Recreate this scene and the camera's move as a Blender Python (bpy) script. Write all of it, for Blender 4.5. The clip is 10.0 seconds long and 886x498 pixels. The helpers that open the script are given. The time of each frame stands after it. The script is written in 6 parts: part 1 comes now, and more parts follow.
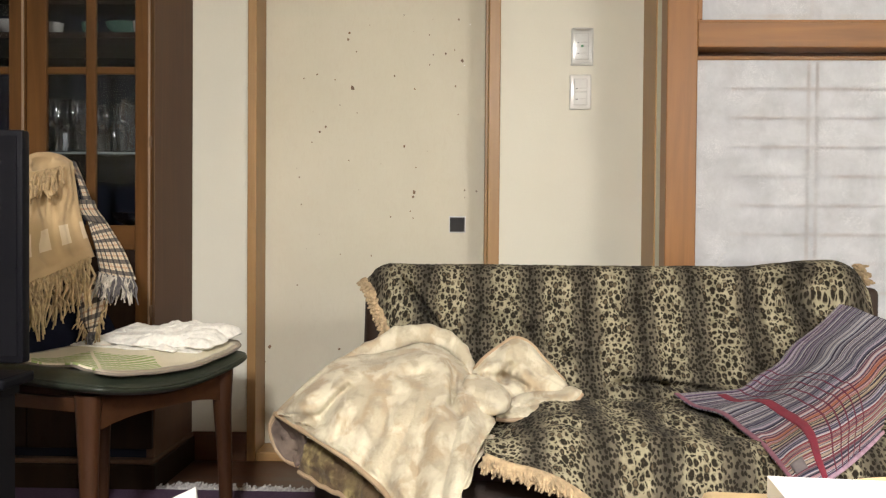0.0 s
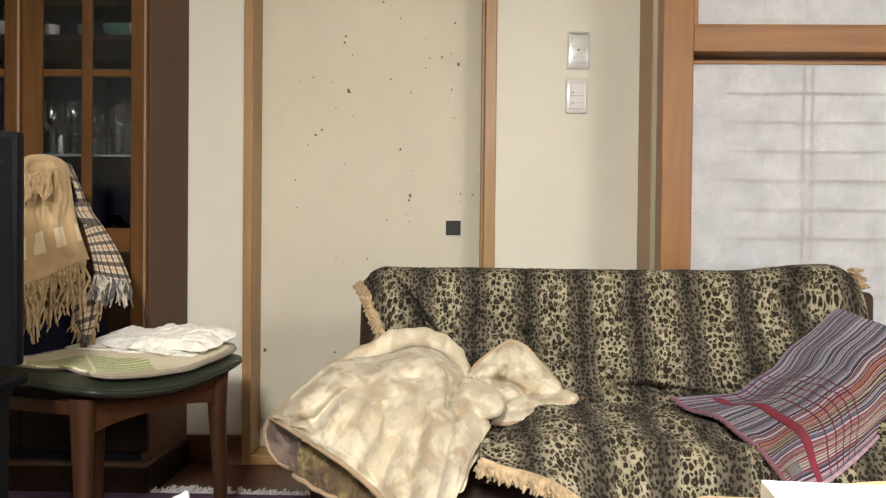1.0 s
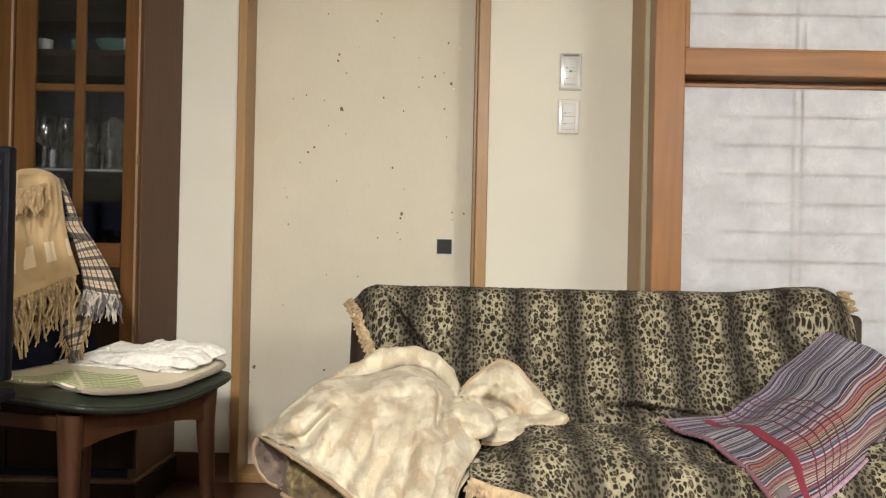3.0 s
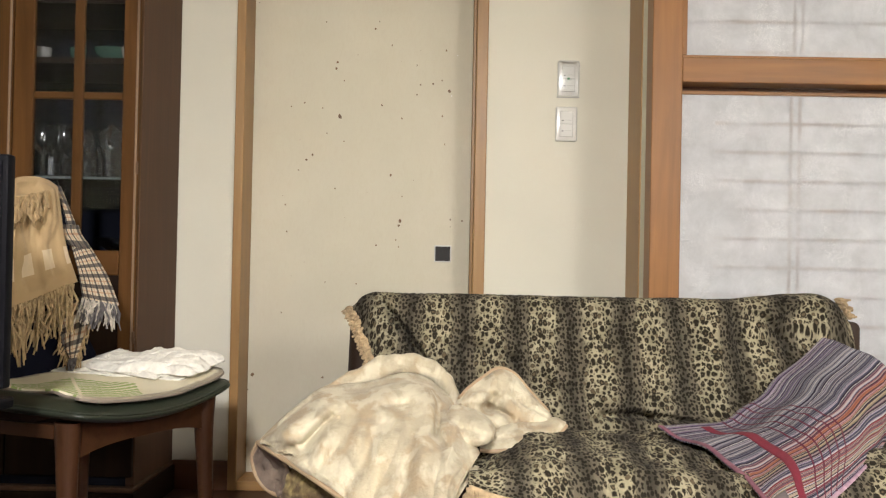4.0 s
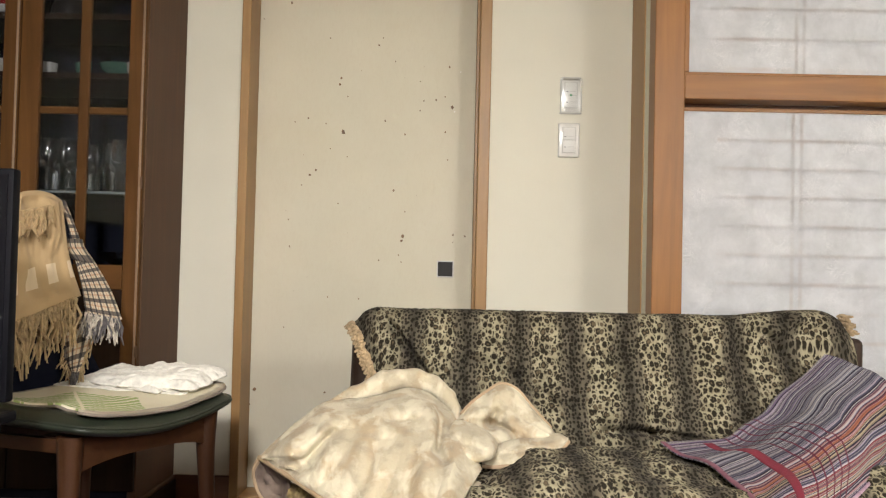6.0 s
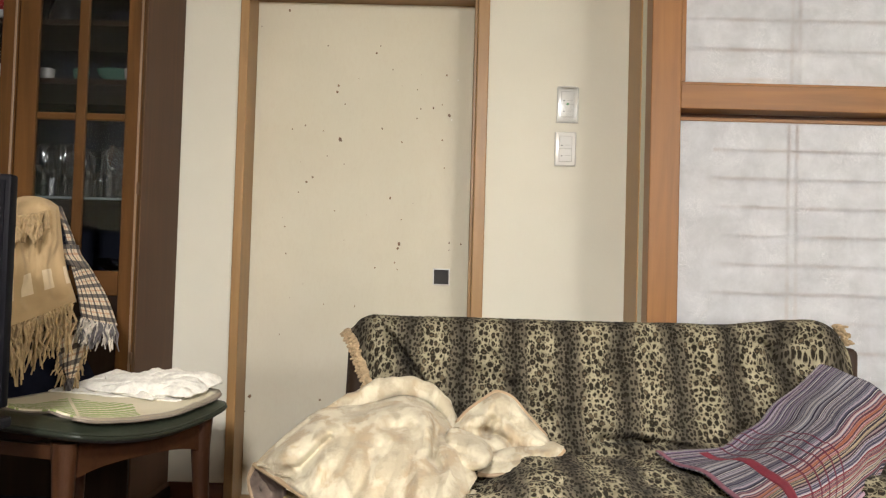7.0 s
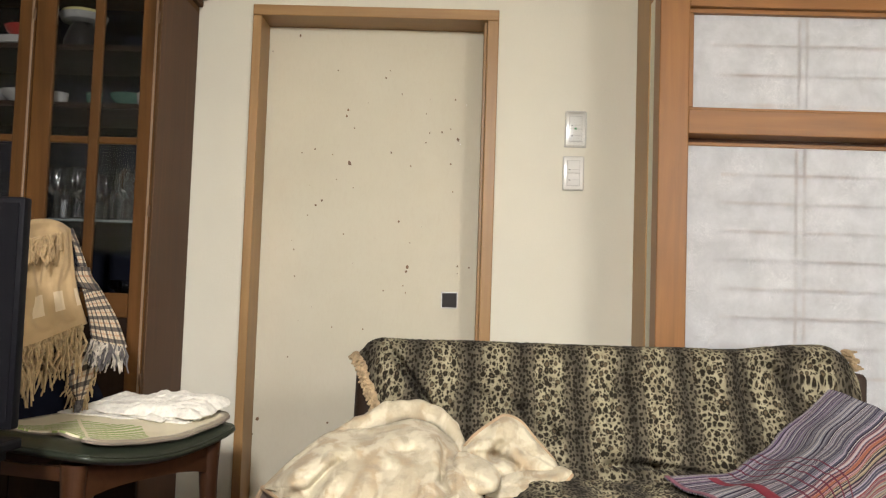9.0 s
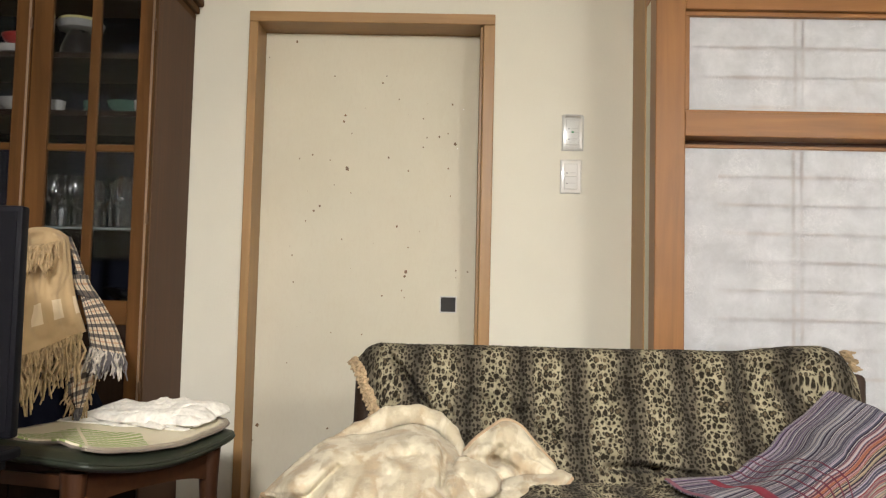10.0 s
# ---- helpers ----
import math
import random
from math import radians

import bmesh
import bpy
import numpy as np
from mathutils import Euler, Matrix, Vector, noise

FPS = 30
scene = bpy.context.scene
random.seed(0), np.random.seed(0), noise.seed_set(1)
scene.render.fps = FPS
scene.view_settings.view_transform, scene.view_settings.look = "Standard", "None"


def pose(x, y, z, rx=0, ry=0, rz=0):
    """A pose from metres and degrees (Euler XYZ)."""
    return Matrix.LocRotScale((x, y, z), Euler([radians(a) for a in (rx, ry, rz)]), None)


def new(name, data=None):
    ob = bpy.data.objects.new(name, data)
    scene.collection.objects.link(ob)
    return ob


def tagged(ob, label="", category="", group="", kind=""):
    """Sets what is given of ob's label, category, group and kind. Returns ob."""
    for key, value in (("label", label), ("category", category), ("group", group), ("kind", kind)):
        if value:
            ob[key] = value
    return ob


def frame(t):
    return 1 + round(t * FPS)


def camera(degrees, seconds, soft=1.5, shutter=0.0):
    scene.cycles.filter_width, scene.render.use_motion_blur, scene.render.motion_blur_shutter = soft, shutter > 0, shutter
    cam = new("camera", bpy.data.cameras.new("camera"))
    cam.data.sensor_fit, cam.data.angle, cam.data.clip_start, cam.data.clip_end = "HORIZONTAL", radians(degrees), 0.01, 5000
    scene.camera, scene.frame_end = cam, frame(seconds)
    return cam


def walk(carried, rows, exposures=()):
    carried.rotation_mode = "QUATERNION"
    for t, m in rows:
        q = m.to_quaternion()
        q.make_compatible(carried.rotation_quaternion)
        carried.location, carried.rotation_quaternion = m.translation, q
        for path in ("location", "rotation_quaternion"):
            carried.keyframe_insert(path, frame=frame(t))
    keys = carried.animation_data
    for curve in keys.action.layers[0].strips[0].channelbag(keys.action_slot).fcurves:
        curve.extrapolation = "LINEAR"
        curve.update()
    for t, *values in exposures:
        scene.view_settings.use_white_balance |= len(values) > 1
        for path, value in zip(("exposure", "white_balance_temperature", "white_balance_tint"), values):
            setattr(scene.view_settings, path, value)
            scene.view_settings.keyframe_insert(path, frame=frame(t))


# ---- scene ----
cam = camera(52.26, 10.0, 1.25)
EYE = 0.80
PATH = [
    (0, 0.0000, 0.0000, -0.0000, 88.849, -0.454, 1.936),
    (0.5, -0.0003, 0.0006, 0.0010, 88.891, -0.515, 1.772),
    (1, 0.0012, 0.0012, -0.0003, 89.071, -0.587, 1.699),
    (1.5, 0.0006, 0.0006, -0.0002, 89.241, -0.638, 1.490),
    (2, -0.0013, -0.0004, 0.0007, 89.663, -0.885, 1.277),
    (2.5, -0.0031, -0.0011, 0.0023, 90.015, -1.242, 1.089),
    (4, -0.0044, -0.0032, 0.0026, 90.664, -1.145, 0.922),
    (4.5, -0.0042, -0.0053, 0.0031, 91.162, -1.201, 0.891),
    (5, -0.0040, -0.0066, 0.0020, 91.507, -1.306, 0.916),
    (5.5, -0.0042, -0.0071, 0.0023, 91.490, -1.260, 1.081),
    (7, -0.0068, -0.0105, 0.0022, 92.142, -1.633, 0.787),
    (7.5, -0.0074, -0.0123, 0.0026, 92.329, -1.678, 0.536),
    (8, -0.0071, -0.0165, 0.0015, 93.035, -1.712, 0.801),
    (8.5, -0.0079, -0.0194, 0.0028, 93.285, -1.767, 1.085),
    (9, -0.0091, -0.0214, 0.0039, 93.570, -1.872, 1.254),
    (9.5, -0.0082, -0.0219, 0.0044, 93.533, -1.470, 1.242),
    (10, -0.0074, -0.0233, 0.0055, 93.822, -1.344, 1.209),
]
walk(cam, [(t, pose(x, y, EYE + z, rx, ry, rz)) for t, x, y, z, rx, ry, rz in PATH], [(0.0, 0.06), (2.5, 0.06), (4.0, 0.08), (5.0, 0.09), (10.0, 0.09)])

# ---- light: two pendant lamps behind the camera, and the lit room behind the paper screen ----
world = bpy.data.worlds.new("world")
world.use_nodes = True
world.node_tree.nodes["Background"].inputs[0].default_value = (0.02, 0.02, 0.025, 1)
world.node_tree.nodes["Background"].inputs[1].default_value = 0.2
scene.world = world

LAMP = (2.2, -1.15, 2.0)


def lamp(name, place, radius, watts, colour):
    data = bpy.data.lights.new(name, "POINT")
    data.shadow_soft_size, data.energy, data.color = radius, watts, colour
    ob = new(name, data)
    ob.location = place
    return ob


LAMP_2 = (-0.15, -1.7, 2.2)
TINT = (1.0, 0.970, 0.960)
lamp("side_lamp_light", LAMP, 0.40, 245, TINT)
lamp("rear_lamp_light", LAMP_2, 0.19, 600, TINT)
lamp("next_room_light", (1.5, 4.2, 1.5), 0.3, 114, (1.0, 0.97, 0.96))


# ---- materials ----
class Mat:
    """A node material built step by step."""

    def __init__(self, name, rough=0.6, metal=0.0, **more):
        self.m = bpy.data.materials.new(name)
        self.m.use_nodes = True
        self.t = self.m.node_tree
        self.b = self.t.nodes["Principled BSDF"]
        self.set(self.b, "Roughness", rough)
        self.set(self.b, "Metallic", metal)
        for key, value in more.items():
            self.set(self.b, key.replace("_", " "), value)

    def set(self, node, key, value):
        if hasattr(value, "is_output"):
            self.t.links.new(value, node.inputs[key])
        else:
            node.inputs[key].default_value = (*value, 1) if isinstance(value, tuple) and len(value) == 3 and node.inputs[key].type == "RGBA" else value

    def node(self, kind, out=0, props=(), **ins):
        n = self.t.nodes.new("ShaderNode" + kind)
        props = dict(props)
        if "operation" in props:
            n.operation = props["operation"]
        if "use_clamp" in props:
            n.use_clamp = props["use_clamp"]
        if "voronoi_dimensions" in props:
            n.voronoi_dimensions = props["voronoi_dimensions"]
        if "noise_dimensions" in props:
            n.noise_dimensions = props["noise_dimensions"]
        for key, value in ins.items():
            self.set(n, int(key[1:]) if key[0] == "i" and key[1:].isdigit() else key.replace("_", " "), value)
        return n.outputs[out]

    def coord(self, kind="Object", scale=(1, 1, 1)):
        tc = self.t.nodes.new("ShaderNodeTexCoord")
        mp = self.t.nodes.new("ShaderNodeMapping")
        mp.inputs["Scale"].default_value = scale
        self.t.links.new(tc.outputs[kind], mp.inputs[0])
        return mp.outputs[0]

    def noise(self, vec, scale, detail=4.0, rough=0.55, dist=0.0):
        return self.node("TexNoise", 0, Vector=vec, Scale=scale, Detail=detail, Roughness=rough, Distortion=dist)

    def math(self, op, a, b=0.0, c=0.0, clamp=False):
        return self.node("Math", 0, {"operation": op, "use_clamp": clamp}, i0=a, i1=b, i2=c)

    def ramp(self, fac, stops, interp="LINEAR"):
        n = self.t.nodes.new("ShaderNodeValToRGB")
        n.color_ramp.interpolation = interp
        e = n.color_ramp.elements
        while len(e) < len(stops):
            e.new(0.5)
        for k, (p, c) in enumerate(stops):
            e[k].position = p
            e[k].color = (*c, 1) if isinstance(c, tuple) else (c, c, c, 1)
        self.t.links.new(fac, n.inputs[0])
        return n.outputs[0]

    def mix(self, fac, a, b, blend="MIX"):
        n = self.t.nodes.new("ShaderNodeMix")
        n.data_type, n.blend_type = "RGBA", blend
        self.set(n, 0, fac)
        self.set(n, 6, a)
        self.set(n, 7, b)
        return n.outputs[2]

    def split(self, vec):
        n = self.t.nodes.new("ShaderNodeSeparateXYZ")
        self.t.links.new(vec, n.inputs[0])
        return n.outputs

    def bump(self, height, strength=0.3, dist=0.01):
        self.set(self.b, "Normal", self.node("Bump", 0, Height=height, Strength=strength, Distance=dist))

    def base(self, colour):
        self.set(self.b, "Base Color", colour)
        return self


def wood(name, dark, light, axis=2, rough=0.42, scale=1.0, gloss=0.4):
    """Straight-grained wood; the grain runs along the axis."""
    s = [26 * scale] * 3
    s[axis] = 1.6 * scale
    m = Mat(name, rough, Specular_IOR_Level=gloss)
    v = m.coord("Object", tuple(s))
    g = m.noise(v, 1.0, 6, 0.6, 0.6)
    fine = m.noise(m.coord("Object", tuple(c * 5 for c in s)), 1.0, 3, 0.6)
    col = m.mix(m.ramp(g, [(0.3, 0.0), (0.72, 1.0)]), dark, light)
    col = m.mix(m.math("MULTIPLY", fine, 0.22), col, tuple(c * 0.65 for c in dark))
    big = m.noise(m.coord(), 2.5, 2)
    col = m.mix(m.ramp(big, [(0.35, 0.0), (0.75, 0.28)]), col, tuple(c * 0.75 for c in dark))
    m.base(col)
    m.set(m.b, "Roughness", m.math("MULTIPLY_ADD", g, 0.2, rough - 0.1))
    m.bump(fine, 0.12, 0.002)
    return m.m


def plain(name, colour, rough=0.6, metal=0.0, vary=0.12, scale=14.0, bump=0.1, fine=220.0, **more):
    """A plain coat with soft stains and a fine grain."""
    m = Mat(name, rough, metal, **more)
    n = m.noise(m.coord(), scale, 4)
    f = m.noise(m.coord(), fine, 3)
    col = m.mix(m.ramp(n, [(0.3, 0.0), (0.7, 1.0)]), tuple(c * (1 - vary) for c in colour), tuple(min(1, c * (1 + vary * 0.6)) for c in colour))
    m.base(col)
    m.set(m.b, "Roughness", m.math("MULTIPLY_ADD", n, 0.2, rough - 0.1, True))
    m.bump(f, bump, 0.002)
    return m.m


MAT_TRIM = wood("amber_wood_upright", (0.205, 0.088, 0.022), (0.335, 0.148, 0.041))
MAT_TRIM_X = wood("amber_wood_lying", (0.205, 0.088, 0.022), (0.335, 0.148, 0.041), 0)
MAT_TRIM_Y = wood("amber_wood_deep", (0.205, 0.088, 0.022), (0.335, 0.148, 0.041), 1)
MAT_JAMB = wood("honey_wood_upright", (0.29, 0.16, 0.058), (0.42, 0.245, 0.095))
MAT_JAMB_X = wood("honey_wood_lying", (0.29, 0.16, 0.058), (0.42, 0.245, 0.095), 0)
MAT_CAB = wood("cabinet_wood_upright", (0.059, 0.026, 0.0075), (0.120, 0.054, 0.016), 2, 0.6, 1.0, 0.08)
MAT_CAB_X = wood("cabinet_wood_lying", (0.059, 0.026, 0.0075), (0.120, 0.054, 0.016), 0, 0.6, 1.0, 0.08)
# cabinet wood darkened for the shade behind the glass
MAT_SHELF_SHADED = wood("shaded_shelf_wood", (0.016, 0.009, 0.006), (0.032, 0.018, 0.011), 0, 0.6, 1.0, 0.1)
MAT_HINGE = plain("brown_hinge_metal", (0.10, 0.055, 0.03), 0.5, 0.6)
MAT_CAB_SIDE = wood("cabinet_side_wood", (0.084, 0.047, 0.028), (0.128, 0.072, 0.044), 2, 0.6, 1.0, 0.12)
# near-black blue: the interior's shade and bluish haze are in this colour
MAT_CAB_IN_SHADED = plain("shaded_cabinet_inside", (0.009, 0.010, 0.017), 0.8, Specular_IOR_Level=0.1)
MAT_CHAIR = wood("teak_chair_wood", (0.032, 0.012, 0.0045), (0.066, 0.026, 0.010), 2, 0.45, 1.0, 0.25)
MAT_CHAIR_X = wood("teak_chair_rail_wood", (0.032, 0.012, 0.0045), (0.066, 0.026, 0.010), 0, 0.45, 1.0, 0.25)
MAT_FLOOR = wood("floor_wood", (0.045, 0.018, 0.008), (0.095, 0.038, 0.017), 0, 0.4)
MAT_BASE = wood("baseboard_wood", (0.08, 0.03, 0.012), (0.14, 0.055, 0.022), 0, 0.4)
MAT_TABLE = wood("table_wood", (0.40, 0.28, 0.14), (0.55, 0.41, 0.22), 0, 0.4)
MAT_PLATE = plain("switch_plastic", (0.70, 0.69, 0.64), 0.2, vary=0.03, bump=0.0)
MAT_PLATE_GREY = plain("switch_key_plastic", (0.62, 0.615, 0.57), 0.3, vary=0.03, bump=0.0)
MAT_GAP = plain("grey_gap_plastic", (0.40, 0.39, 0.35), 0.5, vary=0.05, bump=0.0)
MAT_DARK = plain("dark_mark", (0.02, 0.02, 0.02), 0.5)
MAT_GREEN_LED = plain("green_mark", (0.02, 0.2, 0.06), 0.4)
MAT_STEEL = plain("brushed_steel", (0.50, 0.49, 0.46), 0.32, 0.8, vary=0.08)
MAT_PULL = plain("dark_pull_metal", (0.04, 0.038, 0.036), 0.6, vary=0.2, Specular_IOR_Level=0.15)
# the cabinet wood again, darkened for the shade low down behind the chair
MAT_CAB_SHADED = wood("shaded_cabinet_wood", (0.012, 0.006, 0.003), (0.024, 0.012, 0.006), 2, 0.6, 1.0, 0.1)
MAT_TV = plain("tv_black_plastic", (0.006, 0.006, 0.008), 0.5, vary=0.1, bump=0.02, Specular_IOR_Level=0.05)
MAT_TVSTAND = plain("dark_grey_stand", (0.008, 0.008, 0.009), 0.5, Specular_IOR_Level=0.1)
MAT_NAVY = plain("navy_cover_cloth", (0.006, 0.007, 0.014), 0.95, vary=0.3, bump=0.3, Specular_IOR_Level=0.05)
MAT_LEATHER = plain("dark_brown_leather", (0.03, 0.017, 0.011), 0.5, vary=0.25, scale=9, bump=0.35, fine=320, Specular_IOR_Level=0.25)
MAT_GREEN = plain("green_leather", (0.021, 0.027, 0.017), 0.42, vary=0.25, scale=10, bump=0.25, fine=380)
MAT_PAPER = plain("white_paper", (0.67, 0.67, 0.66), 0.6, vary=0.03, bump=0.03)
MAT_CEIL = plain("ceiling_paper", (0.46, 0.43, 0.37), 0.9, vary=0.05)
MAT_PIPING = plain("tan_piping", (0.40, 0.285, 0.175), 0.7, vary=0.15, bump=0.3, fine=600)
MAT_GREY_PIPING = plain("grey_piping", (0.24, 0.20, 0.16), 0.8, vary=0.2, bump=0.3, fine=500)
MAT_FLECK = plain("brown_fleck", (0.17, 0.095, 0.04), 0.5, vary=0.5, scale=90)
MAT_FLECK_PALE = plain("pale_fleck", (0.45, 0.38, 0.27), 0.5, vary=0.2, scale=90)
MAT_FLECK_WHITE = plain("white_fleck", (0.9, 0.9, 0.88), 0.25, vary=0.02)


def wall_paper():
    m = Mat("woven_wall_paper", 0.9)
    v = m.coord()
    big = m.noise(v, 1.6, 3)
    a = m.noise(m.coord("Object", (420, 420, 60)), 1.0, 2)
    b = m.noise(m.coord("Object", (60, 60, 420)), 1.0, 2)
    grain = m.math("ADD", a, b)
    col = m.mix(m.ramp(big, [(0.3, 0.0), (0.7, 1.0)]), (0.67, 0.652, 0.545), (0.72, 0.702, 0.592))
    col = m.mix(m.math("MULTIPLY", grain, 0.08), col, (0.5, 0.44, 0.34))
    m.base(col)
    m.bump(grain, 0.25, 0.0015)
    return m.m


def fusuma_paper():
    m = Mat("fusuma_paper", 0.75)
    v = m.coord()
    big = m.noise(v, 2.2, 4)
    fib = m.noise(m.coord("Object", (90, 90, 30)), 1.0, 4, 0.7, 1.5)
    col = m.mix(m.ramp(big, [(0.3, 0.0), (0.75, 1.0)]), (0.585, 0.55, 0.425), (0.645, 0.61, 0.485))
    col = m.mix(m.ramp(fib, [(0.45, 0.0), (0.8, 0.22)]), col, (0.5, 0.43, 0.3))
    m.base(col)
    m.bump(fib, 0.1, 0.001)
    return m.m


def shoji_paper(name, bar, step, uprights, left):
    """Washi with fibres, worn cloudy patches and, put into the colour, the brown shade of the lattice showing through;
    lets part of the light through.
    """
    m = Mat(name, 0.85)
    v = m.coord()
    cloud = m.noise(v, 10.0, 8, 0.72, 0.3)
    fib = m.node("TexNoise", 0, Vector=m.coord("Object", (16, 16, 16)), Scale=1.4, Detail=8.0, Roughness=0.75, Distortion=3.5)
    strand = m.ramp(m.math("ABSOLUTE", m.math("SUBTRACT", fib, 0.5)), [(0.0, 1.0), (0.020, 0.0)])
    patch = m.ramp(m.noise(v, 7.0, 3), [(0.48, 0.0), (0.62, 1.0)])
    col = m.mix(m.ramp(cloud, [(0.3, 0.0), (0.68, 1.0)]), (0.52, 0.53, 0.54), (0.69, 0.70, 0.715))
    col = m.mix(m.math("MULTIPLY", m.math("MULTIPLY", strand, patch), 0.85), col, (0.92, 0.92, 0.92))
    x, y, z = m.split(v)
    jit = m.math("MULTIPLY_ADD", m.noise(v, 40.0, 3), 0.006, -0.003)
    # bars behind the paper: their show-through is painted as brown lines
    row = m.math("ABSOLUTE", m.math("SUBTRACT", m.math("FRACT", m.math("MULTIPLY_ADD", m.math("ADD", z, jit), 1 / step, 0.5 - bar / step + 20.0)), 0.5))
    lattice_shade = m.math("MULTIPLY", m.ramp(row, [(0.02, 0.9), (0.10, 0.0)]), m.math("GREATER_THAN", x, left))
    for ux in uprights:
        lattice_shade = m.math("MAXIMUM", lattice_shade, m.ramp(m.math("ABSOLUTE", m.math("SUBTRACT", m.math("ADD", x, jit), ux)), [(0.003, 0.8), (0.007, 0.0)]))
    lattice_shade = m.math("MULTIPLY", lattice_shade, m.ramp(m.noise(v, 6.0, 4), [(0.42, 0.0), (0.66, 0.36)]))
    col = m.mix(lattice_shade, col, (0.48, 0.36, 0.29))
    m.base(col)
    tr = m.node("BsdfTranslucent", 0, Color=col)
    mx = m.node("MixShader", 0, i0=0.4, i1=m.b.outputs[0], i2=tr)
    m.t.links.new(mx, m.t.nodes["Material Output"].inputs[0])
    m.bump(cloud, 0.15, 0.004)
    return m.m


def glass(name, tint=(0.95, 0.97, 0.96), rough=0.02, ior=1.5, gain=0.9):
    """Thin clear glass: lets light straight through and mirrors at the edge."""
    m = Mat(name, rough)
    fres = m.node("Fresnel", 0, IOR=ior)
    tr = m.node("BsdfTransparent", 0, Color=(*tint, 1))
    gl = m.node("BsdfGlossy", 0, Color=(1, 1, 1, 1), Roughness=rough)
    mx = m.node("MixShader", 0, i0=m.math("MULTIPLY", fres, gain), i1=tr, i2=gl)
    m.t.links.new(mx, m.t.nodes["Material Output"].inputs[0])
    return m.m


def leopard():
    """Plush with leopard spots, ringed and large on the pale bands, small and dense beside the narrow dark ones; laid out in metres along the cloth."""
    m = Mat("leopard_plush", 0.95, Specular_IOR_Level=0.03, Sheen_Weight=0.015, Sheen_Roughness=0.5)
    uv = m.coord("UV")
    wob = m.node("TexNoise", 1, Vector=uv, Scale=11.0, Detail=3.0)
    p = m.node("VectorMath", 0, {"operation": "MULTIPLY_ADD"}, i0=wob, i1=(0.050, 0.03, 0.0), i2=uv)
    x, y, z = m.split(p)
    band = m.math("COSINE", m.math("MULTIPLY", m.math("SUBTRACT", x, 0.157 + 0.025), 6.2832 / 0.1424))
    band = m.math("MULTIPLY_ADD", band, 0.5, 0.5)
    fuzz = m.noise(m.coord("UV", (520, 260, 1)), 1.0, 3)
    ragged = m.math("MULTIPLY_ADD", fuzz, 0.20, -0.10)

    def spots(scale, shift, least, more, squeeze=0.70):
        """Distance-based spots of uneven size: the body, the cell's own colour and the bare distance."""
        q = m.node("VectorMath", 0, {"operation": "MULTIPLY_ADD"}, i0=m.node("TexNoise", 1, Vector=uv, Scale=scale * 1.3, Detail=2.0), i1=(0.75 / scale, 0.75 / scale, 0.0), i2=uv)
        q = m.node("Mapping", 0, Vector=q, Location=(shift, shift * 0.7, 0.0), Scale=(1.0, squeeze, 1.0))
        d = m.node("TexVoronoi", 0, {"voronoi_dimensions": "2D"}, Vector=q, Scale=scale, Randomness=0.8)
        c = m.split(m.node("TexVoronoi", 1, {"voronoi_dimensions": "2D"}, Vector=q, Scale=scale, Randomness=0.8))
        size = m.math("ADD", m.math("MULTIPLY_ADD", c[0], more, least), ragged)
        return m.ramp(m.math("SUBTRACT", size, d), [(0.0, 0.0), (0.15, 1.0)]), c, d

    big, cb, db = spots(60.0, 0.0, 0.34, 0.19)
    small, cs, ds = spots(106.0, 3.1, 0.36, 0.17)
    dense, cd, dd = spots(114.0, 7.7, 0.37, 0.17)
    hole = m.ramp(m.math("SUBTRACT", m.math("MULTIPLY_ADD", cb[1], 0.36, -0.05), db), [(0.0, 0.0), (0.12, 0.9)])
    clear = m.ramp(db, [(0.46, 0.0), (0.52, 1.0)])
    pale_spots = m.math("MAXIMUM", big, m.math("MULTIPLY", small, clear))
    side = m.ramp(band, [(0.52, 0.0), (0.64, 1.0)])
    spot = m.mix(side, pale_spots, dense)
    hole = m.math("MULTIPLY", hole, m.math("SUBTRACT", 1.0, side))
    tone = m.noise(uv, 26.0, 4)
    pale = m.mix(m.ramp(tone, [(0.3, 0.0), (0.7, 1.0)]), (0.208, 0.183, 0.118), (0.415, 0.372, 0.252))
    ground = m.mix(m.ramp(band, [(0.30, 0.0), (0.70, 1.0)]), pale, m.mix(tone, (0.072, 0.062, 0.044), (0.155, 0.135, 0.097)))
    ground = m.mix(m.ramp(m.math("MULTIPLY_ADD", dense, 0.06, m.math("MULTIPLY_ADD", tone, 0.16, m.math("MULTIPLY", band, 0.70))), [(0.69, 0.0), (0.83, 0.97)]), ground, (0.014, 0.012, 0.010))
    ground = m.mix(m.ramp(m.noise(uv, 6.0, 3), [(0.50, 0.0), (0.80, 0.35)]), ground, (0.10, 0.088, 0.066))
    col = m.mix(m.math("MULTIPLY", spot, m.math("MULTIPLY_ADD", side, -0.05, 0.98)), ground, (0.013, 0.010, 0.007))
    col = m.mix(hole, col, (0.12, 0.092, 0.055))
    hair = m.node("TexNoise", 0, Vector=m.coord("UV", (900, 260, 1)), Scale=1.0, Detail=3.0)
    col = m.mix(m.math("MULTIPLY", hair, 0.22), col, m.mix(0.4, col, (0.09, 0.08, 0.062)))
    m.base(col)
    m.bump(m.math("ADD", hair, m.noise(uv, 90.0, 3)), 0.5, 0.004)
    return m.m


